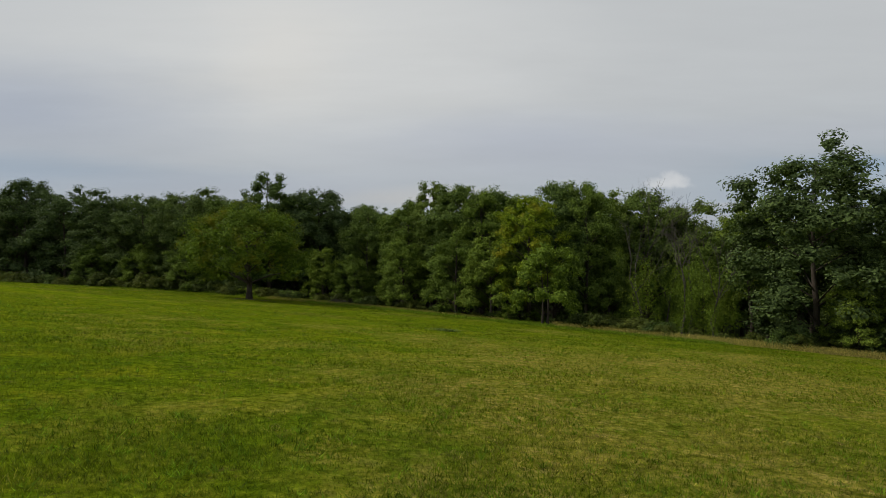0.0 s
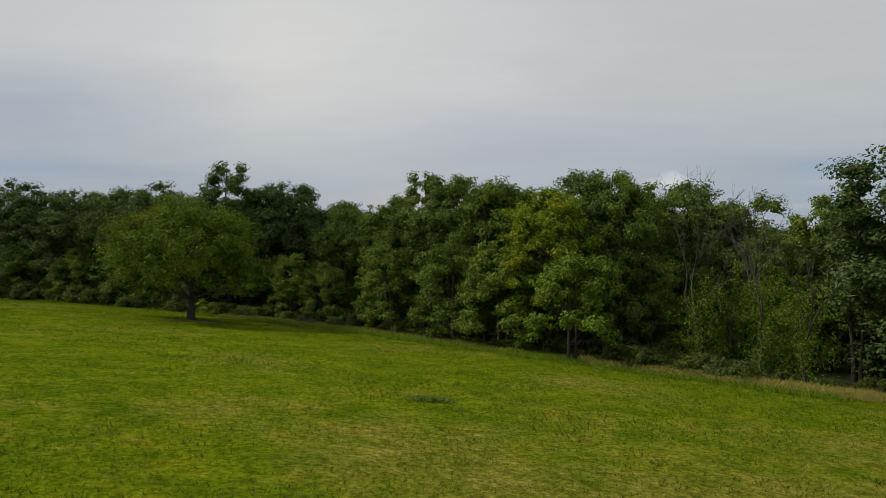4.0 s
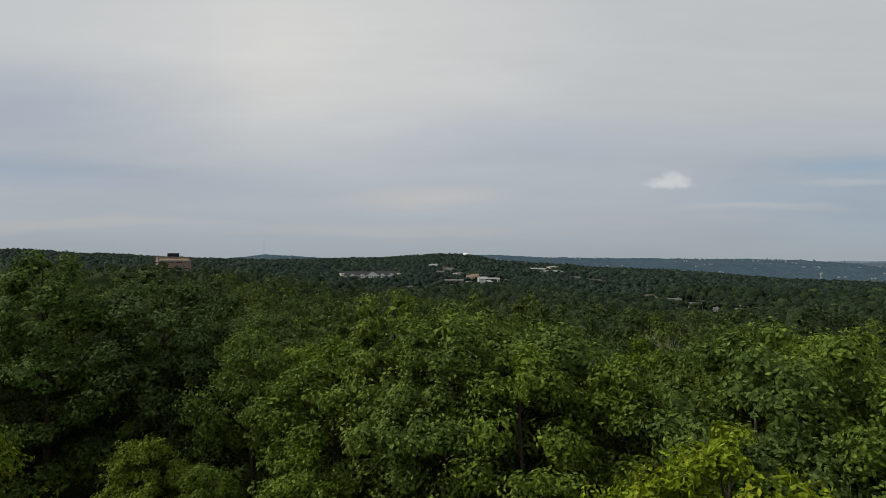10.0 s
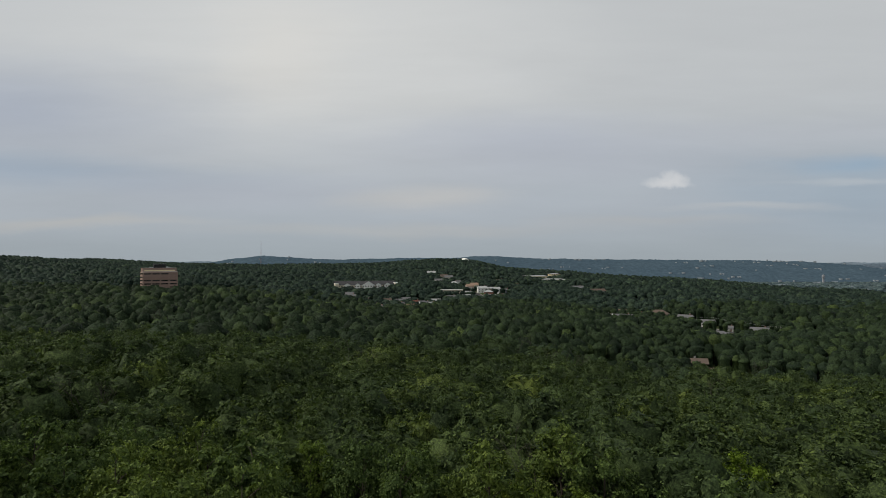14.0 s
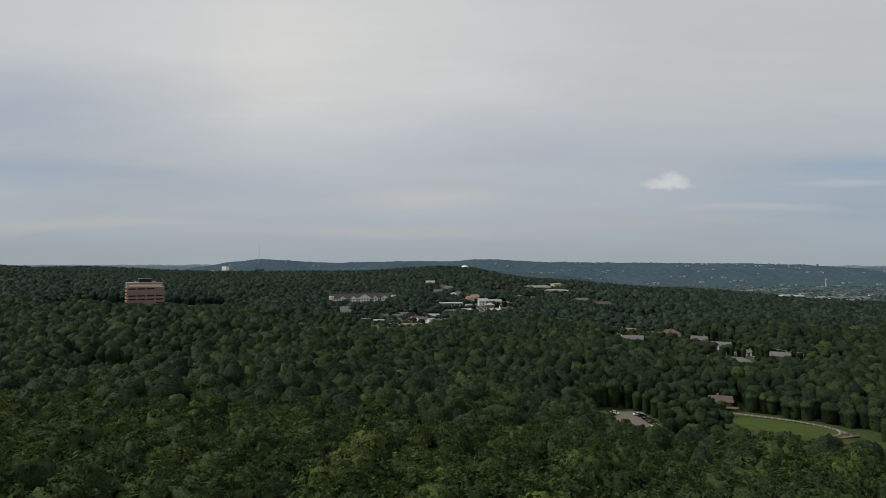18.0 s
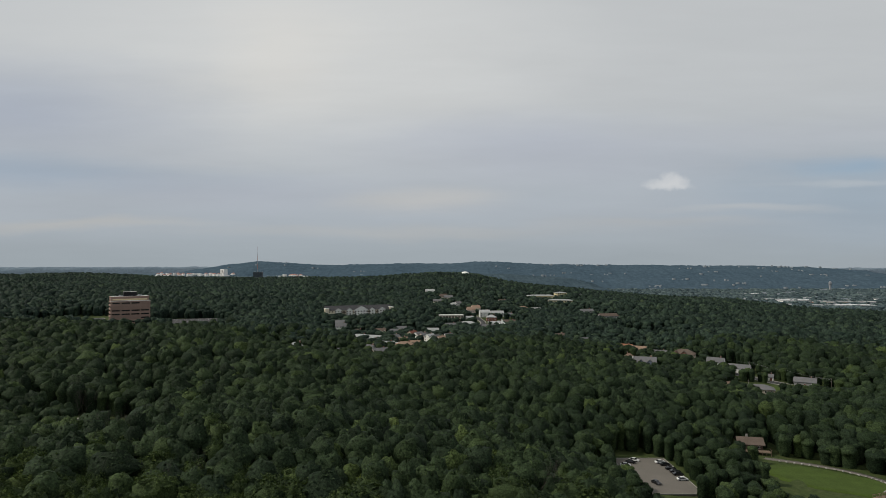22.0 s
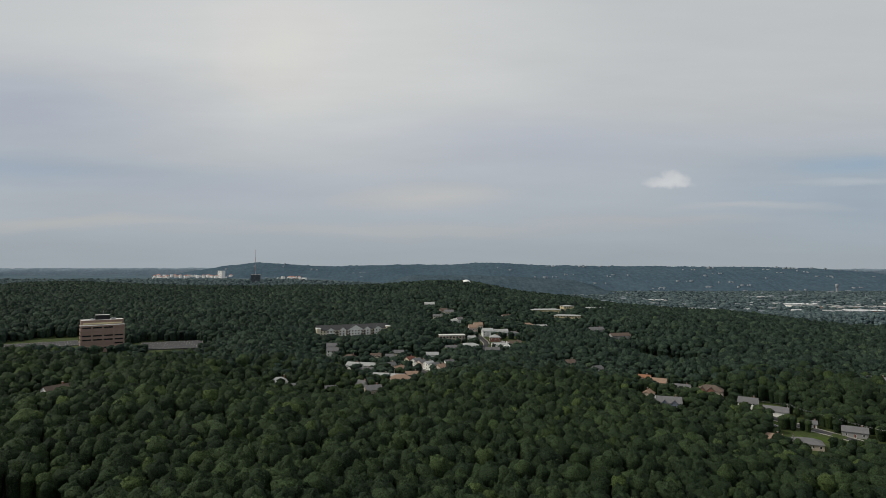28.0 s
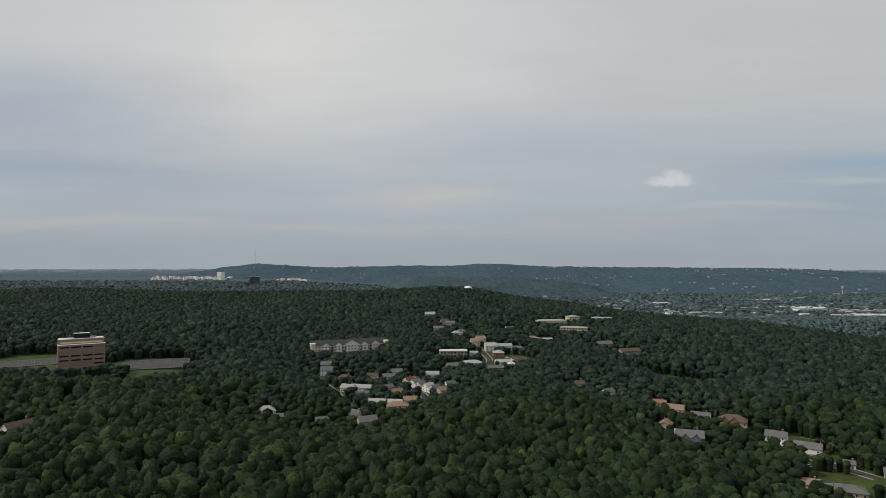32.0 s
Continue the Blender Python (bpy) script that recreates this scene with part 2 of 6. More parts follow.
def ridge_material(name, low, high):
    """A far backdrop of wooded ridges, the blue haze of the distance put into the base colour."""
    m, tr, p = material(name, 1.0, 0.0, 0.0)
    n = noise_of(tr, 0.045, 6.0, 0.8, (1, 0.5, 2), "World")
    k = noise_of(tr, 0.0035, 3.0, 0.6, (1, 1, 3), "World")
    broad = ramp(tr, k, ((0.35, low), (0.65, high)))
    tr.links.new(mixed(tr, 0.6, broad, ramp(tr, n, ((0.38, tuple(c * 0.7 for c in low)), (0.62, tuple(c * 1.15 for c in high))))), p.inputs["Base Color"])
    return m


M = {}
M["bark"] = bark_material()
M["dead_wood"] = weathered("dead_wood", (0.070, 0.062, 0.054), 0.9, 0.4, 6.0, 1.0)
M["pale_wood"] = weathered("bleached_wood", (0.34, 0.32, 0.28), 0.85, 0.3, 6.0, 1.0)
M["meadow"] = meadow_material()
M["floor"] = forest_floor_material()
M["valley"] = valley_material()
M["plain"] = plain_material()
# ridge colours with haze put in, palest on the farthest plain
M["ridge"] = ridge_material("hazy_ridge", (0.044, 0.071, 0.097), (0.066, 0.099, 0.127))
M["near_ridge"] = ridge_material("hazy_rise", (0.036, 0.058, 0.074), (0.066, 0.094, 0.112))
M["haze_ridge"] = ridge_material("hazy_farthest_plain", (0.19, 0.245, 0.295), (0.22, 0.275, 0.325))
M["oak"] = foliage("oak_leaves", (0.068, 0.108, 0.031), (0.088, 0.134, 0.032), (0.110, 0.158, 0.033))
# oak leaves toned darker for the inner wood, shade put into the colour
M["shaded_oak"] = foliage("shaded_oak_leaves", (0.046, 0.074, 0.027), (0.060, 0.092, 0.028), (0.082, 0.116, 0.030))
M["ash"] = foliage("ash_leaves", (0.084, 0.130, 0.026), (0.106, 0.158, 0.026), (0.132, 0.188, 0.028))
M["dark_oak"] = foliage("dark_oak_leaves", (0.058, 0.090, 0.034), (0.074, 0.110, 0.036), (0.090, 0.130, 0.036))
# ash leaves toned darker for the trees behind, shade put into the colour
M["mixed"] = foliage("shaded_ash_leaves", (0.060, 0.094, 0.021), (0.078, 0.116, 0.022), (0.108, 0.152, 0.024))
M["maple"] = foliage("maple_leaves", (0.150, 0.212, 0.015), (0.150, 0.212, 0.015), (0.150, 0.212, 0.015), autumn=(0.23, 0.22, 0.016))
M["lone"] = foliage("turning_leaves", (0.086, 0.136, 0.015), (0.086, 0.136, 0.015), (0.086, 0.136, 0.015), autumn=(0.165, 0.165, 0.014))
M["vine"] = foliage("vine_leaves", (0.096, 0.150, 0.020), (0.116, 0.176, 0.022), (0.140, 0.200, 0.024))
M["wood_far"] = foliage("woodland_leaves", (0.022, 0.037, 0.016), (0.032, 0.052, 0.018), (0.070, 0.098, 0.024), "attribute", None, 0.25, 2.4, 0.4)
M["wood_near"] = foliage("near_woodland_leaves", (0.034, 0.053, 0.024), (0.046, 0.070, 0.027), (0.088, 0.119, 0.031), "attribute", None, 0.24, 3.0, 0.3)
# haze put into the leaf colour: greyer in the middle woods, bluer farther off
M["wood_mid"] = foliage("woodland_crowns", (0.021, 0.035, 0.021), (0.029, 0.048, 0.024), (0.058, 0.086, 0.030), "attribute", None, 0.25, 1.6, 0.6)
M["wood_skin"] = foliage("hazy_woodland_crowns", (0.023, 0.039, 0.033), (0.030, 0.050, 0.038), (0.047, 0.071, 0.044), "attribute", None, 0.25, 0.7, 1.2)
M["bush"] = foliage("bush_leaves", (0.036, 0.056, 0.015), (0.060, 0.080, 0.018), (0.095, 0.116, 0.024))
M["grass"] = foliage("grass_blades", (0.068, 0.118, 0.006), (0.116, 0.152, 0.008), (0.255, 0.215, 0.050), "attribute", None, 0.35)
M["tall_grass"] = foliage("tall_grass_blades", (0.100, 0.180, 0.012), (0.130, 0.210, 0.014), (0.170, 0.215, 0.026), "attribute", None, 0.35)
M["straw"] = foliage("dry_grass_blades", (0.15, 0.17, 0.03), (0.26, 0.23, 0.06), (0.38, 0.32, 0.12), "attribute", None, 0.25)


# ---- mesh helpers ----
def quads_mesh(name, verts, mat, faces=None, tint=None, smooth=False):
    """A mesh from arrays: four corners a face, each face its own corners unless faces are given."""
    verts = np.asarray(verts, dtype=np.float32).reshape(-1, 3)
    faces = np.arange(len(verts), dtype=np.int32).reshape(-1, 4) if faces is None else np.asarray(faces, dtype=np.int32)
    me = bpy.data.meshes.new(name)
    me.vertices.add(len(verts))
    me.vertices.foreach_set("co", verts.ravel())
    k = faces.shape[1]
    me.loops.add(faces.size)
    me.loops.foreach_set("vertex_index", faces.ravel())
    me.polygons.add(len(faces))
    me.polygons.foreach_set("loop_start", np.arange(0, faces.size, k, dtype=np.int32))
    me.polygons.foreach_set("loop_total", np.full(len(faces), k, dtype=np.int32))
    if smooth is True:
        me.polygons.foreach_set("use_smooth", np.ones(len(faces), dtype=bool))
    if tint is not None:
        me.attributes.new("tint", "FLOAT", "FACE").data.foreach_set("value", np.asarray(tint, dtype=np.float32))
    me.materials.append(mat)
    me.update(calc_edges=True)
    return me


def part(name, data, mat, parent, label=""):
    """Links a bmesh or a mesh as one object under a thing or a part."""
    if isinstance(data, bmesh.types.BMesh):
        me = bpy.data.meshes.new(name)
        data.to_mesh(me)
        data.free()
        me.materials.append(mat)
        data = me
    ob = new(name, data)
    ob.parent = parent
    return tagged(ob, label) if label else ob


def tube(points, radii, sides=6):
    """A tapered limb along points, as corners and four-cornered faces."""
    pts = np.asarray(points, dtype=float)
    V, Fc = [], []
    for i, p in enumerate(pts):
        d = pts[min(i + 1, len(pts) - 1)] - pts[max(i - 1, 0)]
        d = d / (np.linalg.norm(d) + 1e-9)
        a = np.cross(d, (0.3, 1.0, 0.1) if abs(d[1]) < 0.9 else (1.0, 0.1, 0.2))
        a /= np.linalg.norm(a)
        b = np.cross(d, a)
        for s in range(sides):
            w = 2 * math.pi * s / sides
            V.append(p + radii[i] * (math.cos(w) * a + math.sin(w) * b))
    for i in range(len(pts) - 1):
        for s in range(sides):
            Fc.append((i * sides + s, i * sides + (s + 1) % sides, (i + 1) * sides + (s + 1) % sides, (i + 1) * sides + s))
    return np.array(V), np.array(Fc)


def join_tubes(tubes):
    V, Fc, n = [], [], 0
    for v, f in tubes:
        V.append(v)
        Fc.append(f + n)
        n += len(v)
    return np.concatenate(V), np.concatenate(Fc)


# ---- the lie of the land ----
UP = 3.1
KNOLLS = [
    (-40, 120, -6), (40, 110, -9), (-73, 215, -2), (-43, 257, -7), (5, 190, -10), (20, 260, -15), (33, 327, -17), (-32, 328, -15),
    (-70, 375, -8), (-171, 447, -15), (90, 443, -33), (200, 484, -39), (-200, 610, -6), (28, 545, -19), (210, 700, -26), (400, 790, -29),
    (-123, 701, -17), (-20, 832, -24), (-330, 845, -6), (-110, 1005, -14), (211, 1290, 0), (60, 1340, 12), (-300, 1150, 5), (-850, 1560, 26),
    (20, 1660, 30), (640, 1150, -28), (490, 1300, -17), (430, 1530, -23), (-420, 1500, 0), (520, 1700, -63), (-350, 1800, 16), (760, 1520, -99),
    (1050, 1500, -105), (900, 1150, -74), (-150, 100, 2), (150, 200, -14), (0, -150, 2), (160, 440, -36), (215, 600, -29), (-600, 1250, 10),
    (-950, 1150, 12), (-820, 1240, 30), (-150, 1480, 14), (240, 1600, -5), (-560, 1560, 14), (330, 1180, -10), (-1100, 1500, -2),
    (114, 459, -33), (90, 363, -34), (88, 313, -24), (67, 292, -21), (150, 375, -35), (-11, 339, -14), (15, 497, -31), (265, 537, -33), (125, 420, -35), (-46, 451, -20), (77, 532, -29),
]


def ground(x, y):
    """The height of the ground, for numbers or arrays."""
    x, y = np.asarray(x, dtype=float), np.asarray(y, dtype=float)
    field = -3.1 - 0.076 * np.clip(x, -140, 140) - 0.048 * np.clip(y, -60, 140)
    top, total = np.zeros_like(x), np.full_like(x, 1e-12)
    for kx, ky, kz in KNOLLS:
        d2 = (x - kx) ** 2 + (y - ky) ** 2
        w = 1.0 / (d2 + (0.06 * np.hypot(x, y) + 12) ** 2) ** 1.7
        top, total = top + w * kz, total + w
    land = top / total
    k = np.clip((np.hypot(x, y - 40) - 75) / 75, 0, 1)
    k = k * k * (3 - 2 * k)
    land = field * (1 - k) + land * k
    far = np.clip((y - 1650) / 800, 0, 1)
    far = far * far * (3 - 2 * far)
    side = np.clip((x + 900) / 1500, 0, 1)
    plain = np.clip((y - 3000) / 1300, 0, 1) * 32 * (1 - side)
    land = land * (1 - far) + (-45 - 50 * side + plain) * far
    return land + UP


EDGE_X, EDGE_Y = (-260, -90, -40, -9, 13, 25, 45, 80, 140), (175, 131, 115, 101, 83, 75, 63, 42, 0)


def wood_edge(x):
    return np.interp(x, EDGE_X, EDGE_Y)


def build_ground():
    """One sheet, fine near the start and coarser towards the horizon."""
    ys = np.concatenate([np.linspace(-400, -20, 16), np.arange(-15, 150, 2.5), np.arange(150, 700, 10), np.arange(700, 1900, 30), np.geomspace(1900, 4990, 40)])
    us = np.linspace(-1, 1, 141)
    half = np.interp(ys, (-400, 0, 150, 800, 2000, 5000), (400, 260, 320, 900, 2100, 4900))
    X = half[:, None] * np.sign(us) * np.abs(us) ** 1.35
    Y = np.repeat(ys[:, None], len(us), 1)
    Z = ground(X, Y)
    near = (Y < wood_edge(X) + 6) & (Y < 190)
    rough = np.random.default_rng(2).normal(0, 1, X.shape)
    Z = Z + rough * np.where(near, 0.025, np.where(Y > 1800, 2.0, 0.15))
    n = len(us)
    i = np.arange((len(ys) - 1) * n).reshape(-1, n)[:, :-1].ravel()
    faces = np.stack([i, i + 1, i + n + 1, i + n], 1)
    me = quads_mesh("ground", np.stack([X, Y, Z], 2).reshape(-1, 3), M["meadow"], faces, smooth=True)
    me.materials.append(M["floor"])
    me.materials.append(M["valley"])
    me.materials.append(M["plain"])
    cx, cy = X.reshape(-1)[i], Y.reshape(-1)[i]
    # farther ground takes bluer materials, haze put into the colour in steps
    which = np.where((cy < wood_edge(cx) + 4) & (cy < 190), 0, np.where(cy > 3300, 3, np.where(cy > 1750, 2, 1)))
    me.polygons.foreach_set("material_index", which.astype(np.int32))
    tagged(new("ground", me), "mown meadow that slopes down to a wood and rolls on into wooded hills", "ground", kind="structure")


build_ground()

# ---- trees ----
PROFILES = {
    "broad": ((0, 0.06, 0.25, 0.5, 0.75, 0.92, 1), (0.80, 0.97, 1.0, 0.90, 0.70, 0.44, 0.15)),
    "round": ((0, 0.15, 0.35, 0.6, 0.8, 0.93, 1), (0.66, 0.90, 1.0, 0.98, 0.84, 0.60, 0.25)),
    "oval": ((0, 0.2, 0.5, 0.75, 0.9, 1), (0.72, 0.92, 1.0, 0.90, 0.64, 0.25)),
    "skirt": ((0, 0.08, 0.3, 0.6, 0.85, 1), (0.85, 1.0, 0.98, 0.86, 0.58, 0.22)),
}


def leaf_quads(rng, at, normal, size):
    """Pointed leaves or sprays: a kite of four corners each."""
    n = normal / (np.linalg.norm(normal, axis=1, keepdims=True) + 1e-9)
    t = np.cross(n, rng.normal(size=n.shape))
    t /= np.linalg.norm(t, axis=1, keepdims=True) + 1e-9
    b = np.cross(n, t)
    s = size[:, None]
    return np.stack([at - t * s, at + b * s * 0.5 - t * s * 0.1, at + t * s, at - b * s * 0.5 - t * s * 0.1], 1)


def crown_shape(rng, height, radius, bare, profile, lobes, leaves, leaf, lump=0.30):
    """A crown of leafy masses, each of many clumps. Returns the leaves' corners and the masses' middles."""
    hs, rs = PROFILES[profile]
    n = max(8, lobes // 6)
    u = np.clip(((np.arange(n) + rng.uniform(0.1, 0.9, n)) / n) ** 0.85, 0, 1)
    turn = np.arange(n) * 2.39996 + rng.uniform(-0.6, 0.6, n)
    reach = radius * np.interp(u, hs, rs) * rng.uniform(0.3, 1.0, n) ** 0.45 * 0.80
    mass = np.stack([reach * np.cos(turn), reach * np.sin(turn), bare + (height - bare) * (0.05 + 0.80 * u)], 1)
    mass += rng.normal(0, 1, (n, 3)) * (0.06 * radius, 0.06 * radius, 0.03 * height)
    bulk = radius * 0.31 * rng.uniform(0.6, 1.4, n)
    own = np.repeat(np.arange(n), 8)
    out = mass * (1, 1, 0) / (np.linalg.norm(mass * (1, 1, 0), axis=1, keepdims=True) + 0.5)
    d = rng.normal(size=(len(own), 3)) + out[own] * 0.8 + (0, 0, 0.45)
    d /= np.linalg.norm(d, axis=1, keepdims=True)
    mid = mass[own] + d * (bulk[own] * rng.uniform(0.65, 1.0, len(own)))[:, None] * (1, 1, 0.8)
    size = radius * lump * 0.84 * rng.uniform(0.5, 1.25, len(own))
    who = rng.choice(len(own), leaves, p=size ** 2 / (size ** 2).sum())
    d = rng.normal(size=(leaves, 3))
    d /= np.linalg.norm(d, axis=1, keepdims=True)
    at = mid[who] + d * (size[who] * rng.uniform(0.35, 1.15, leaves) ** 0.6)[:, None] * (1.1, 1.1, 0.75)
    at[:, 2] = np.maximum(at[:, 2], bare * 0.85 + rng.uniform(0.05, 0.5, leaves))
    normal = d * 0.75 + out[own[who]] * 0.35 + rng.normal(0, 0.30, (leaves, 3)) + (0, 0, 0.40)
    size_of = leaf * rng.uniform(0.6, 1.3, leaves)
    deep = rng.uniform(size=leaves) < 0.2
    at[deep] = mass[own[who]][deep] + (at[deep] - mass[own[who]][deep]) * 0.6
    size_of[deep] *= 2.2
    return leaf_quads(rng, at, normal, size_of), mass


def limbs_shape(rng, height, bare, mid, girth, sides=7):
    """Trunk and limbs that reach for the crown's lobes."""
    lean = rng.normal(0, 0.02, 2)
    zs = np.linspace(-0.6, height * 0.86, 8)
    way = np.stack([lean[0] * zs + 0.12 * np.sin(zs * 0.5), lean[1] * zs + 0.1 * np.cos(zs * 0.4) - 0.1, zs], 1)
    rad = girth * np.interp(zs / height, (-0.05, 0.03, 0.3, 0.9), (1.5, 1.0, 0.72, 0.10))
    tubes = [tube(way, rad, sides)]
    for c in mid[rng.permutation(len(mid))[: min(26, len(mid))]]:
        z0 = max(bare * 0.75, c[2] - 0.55 * np.hypot(c[0], c[1]) - 0.4)
        a = np.array([np.interp(z0, zs, way[:, 0]), np.interp(z0, zs, way[:, 1]), z0])
        r = girth * 0.34 * (1 - 0.6 * z0 / height)
        tubes.append(tube([a, a * 0.45 + c * 0.55 + (0, 0, 0.3), c], [r, r * 0.6, r * 0.22], 5))
    return join_tubes(tubes)


def tree_kind(seed, height, radius, bare, profile, lobes, leaves, leaf, mat, lump=0.30, girth=0.28):
    """The meshes of a kind of tree, for its trunk and its crown."""
    rng = np.random.default_rng(seed)
    q, mid = crown_shape(rng, height, radius, bare, profile, lobes, leaves, leaf, lump)
    v, f = limbs_shape(rng, height, bare, mid, girth)
    return quads_mesh("trunk", v, M["bark"], f, smooth=True), quads_mesh("crown", q, mat)


def plant(kind, x, y, label, scale=1.0, turn=0.0, tall=1.0, group="trees of the wood", sink=0.0):
    base = new("tree")
    base.matrix_world = pose(x, y, float(ground(x, y)) - sink, 0, 0, turn) @ Matrix.Diagonal((scale, scale, scale * tall, 1))
    for name, me in zip(("trunk", "crown"), kind):
        part(name, me, None, base)
    return tagged(base, label, "tree", group)


NEAR = {
    "oak": [tree_kind(10 + i, 20, 5.8, 1.2, "round", 300, 24000, 0.148, M["oak"], 0.17, 0.34) for i in range(3)],
    "ash": [tree_kind(20 + i, 20, 5.0, 1.0, "oval", 290, 23000, 0.145, M["ash"], 0.175, 0.28) for i in range(3)],
    "dark": [tree_kind(15 + i, 20, 5.9, 0.8, "round", 340, 27000, 0.15, M["dark_oak"], 0.17, 0.26) for i in range(3)],
    "spire": [tree_kind(30, 23, 4.2, 1.5, "oval", 260, 19000, 0.148, M["oak"], 0.20, 0.30)],
    "skirt": [tree_kind(40 + i, 13, 4.8, 0.3, "skirt", 230, 17000, 0.14, M["ash"], 0.165, 0.22) for i in range(2)],
}
# the oak and ash again, in darker copies of their leaf colours
BACK = {
    "shaded_oak": [tree_kind(50 + i, 20, 5.4, 5.0, "round", 190, 4500, 0.235, M["shaded_oak"], 0.20, 0.32) for i in range(4)],
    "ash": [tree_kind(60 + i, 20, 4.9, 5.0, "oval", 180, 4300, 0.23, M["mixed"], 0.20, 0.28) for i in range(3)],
}
LABELS = {
    "dark": "very dark green oak, leafy down to the ground",
    "oak": "dark green oak with a dense rounded crown", "shaded_oak": "oak in the wood, its leaves toned a dull shaded green", "ash": "mid-green ash with an oval crown in the wood",
    "spire": "tall narrow dark green tree rising over the wood", "skirt": "bushy young tree, leafy down to the ground",
}
rng = np.random.default_rng(5)
TAKEN = []


def settle(kinds, kind, x, y, height, wide=1.0, room=3.4):
    """Plants one of a kind, scaled to the given height."""
    own = {"dark": 20, "oak": 20, "shaded_oak": 20, "ash": 20, "spire": 23, "skirt": 13}[kind]
    s = height / own
    plant(kinds[kind][int(rng.integers(len(kinds[kind])))], x, y, LABELS[kind], s * wide, float(rng.uniform(0, 360)), 1 / wide)
    TAKEN.append((x, y, room))


LONE = (-29.5, 95.5)
plant(tree_kind(1, 13.8, 10.0, 3.2, "broad", 430, 36000, 0.145, M["lone"], 0.115, 0.45), *LONE, "broad lone maple with yellowing leaves on the meadow", group="meadow trees")
plant(tree_kind(2, 19.4, 4.9, 1.5, "oval", 280, 22000, 0.145, M["maple"], 0.165, 0.30), 11.7, 86.0, "bright yellow-green maple at the wood's edge", group="meadow trees")
TAKEN += [(*LONE, 7.0), (11.8, 86, 4.0), (13.8, 79.6, 3.5)]


def twin_ash():
    r = np.random.default_rng(3)
    q, mid = crown_shape(r, 11.2, 4.9, 1.3, "skirt", 150, 9500, 0.17, 0.165)
    base = new("tree")
    base.matrix_world = pose(13.1, 80.6, float(ground(13.1, 80.6)))
    for sx in (-0.3, 0.35):
        v, f = limbs_shape(r, 9.5, 1.8, mid[::2], 0.17)
        part("trunk", quads_mesh("trunk", v + (sx, 0.1 * sx, 0), M["bark"], f, smooth=True), None, base)
    part("crown", quads_mesh("crown", q, M["vine"]), None, base)
    tagged(base, "light green twin-stemmed ash in front of the wood", "tree", "meadow trees")


twin_ash()
# places and heights fitted to the skyline as the camera sees it
FRONT = [
    ("oak", -50, 136, 23.5, 1.1), ("oak", -59, 140, 23.0, 1.1), ("oak", -43, 130, 21.5, 1.0),
    ("spire", -32.5, 117.5, 25.5, 1.15), ("oak", -24, 121, 23.5, 1.1), ("oak", -16, 124, 21.0, 1.1), ("ash", -11, 117, 19.0, 1.0), ("skirt", -21.5, 112, 10.0, 1.0), ("skirt", -15.5, 109, 9.0, 1.1),
    ("spire", -1.8, 106.6, 24.2, 1.0), ("spire", 1.8, 99.5, 22.6, 1.1), ("ash", 6, 97.5, 21.3, 1.05), ("ash", -6, 107, 20.0, 1.1), ("skirt", -6.5, 101, 12.5, 1.0), ("skirt", 2.0, 93, 13.0, 1.0),
    ("skirt", 6.8, 88.5, 13.0, 1.0), ("oak", 18, 95, 23.0, 1.0), ("ash", 21.5, 96, 23.6, 1.05), ("oak", 16, 90, 19.0, 0.9), ("oak", 41.0, 69, 23.6, 1.25), ("oak", 49, 70, 20.5, 1.25),
    ("skirt", 43, 65, 9.0, 1.1), ("oak", 47, 63.5, 15.0, 1.1), ("ash", 38, 92, 16.0, 1.0), ("ash", 45, 92, 22.0, 1.0), ("oak", -50, 121, 20.5, 1.1), ("ash", -44, 121, 19.5, 1.0),
    ("oak", -60, 125, 20.5, 1.1), ("oak", -70, 130, 21.5, 1.2), ("oak", -38, 117, 19.0, 1.0), ("skirt", -48, 117, 10.0, 1.1), ("skirt", -58, 121, 9.0, 1.2), ("oak", -81, 134, 22.0, 1.2), ("skirt", -70, 125, 10.0, 1.1), ("oak", -92, 138, 25.0, 1.2),
]
FRONT += [("oak", 8.5, 104, 22.5, 1.15), ("oak", 3.5, 105, 23.0, 1.15), ("ash", 12, 99, 21.0, 1.0), ("ash", 26.5, 101, 23.5, 1.0), ("oak", 32.5, 100, 24.0, 1.0), ("oak", 38, 98, 22.0, 1.0), ("skirt", 24, 90, 11.0, 1.0)]
BRIGHT = tree_kind(7, 19, 4.6, 4.0, "oval", 200, 8000, 0.18, M["vine"], 0.22, 0.26)
for tx, ty, s in ((25.8, 138.4, 0.98), (46.1, 147.7, 1.0), (38.9, 173.2, 0.95)):
    plant(BRIGHT, tx, ty, "bright yellow-green maple standing in the wood", s, 40 * s)
    TAKEN.append((tx, ty, 4.0))
for kind, tx, ty, height, wide in FRONT:
    if kind == "oak" and (tx < -10 or tx > 38):
        kind = "dark"
    settle(NEAR, kind, tx, ty, height, wide)

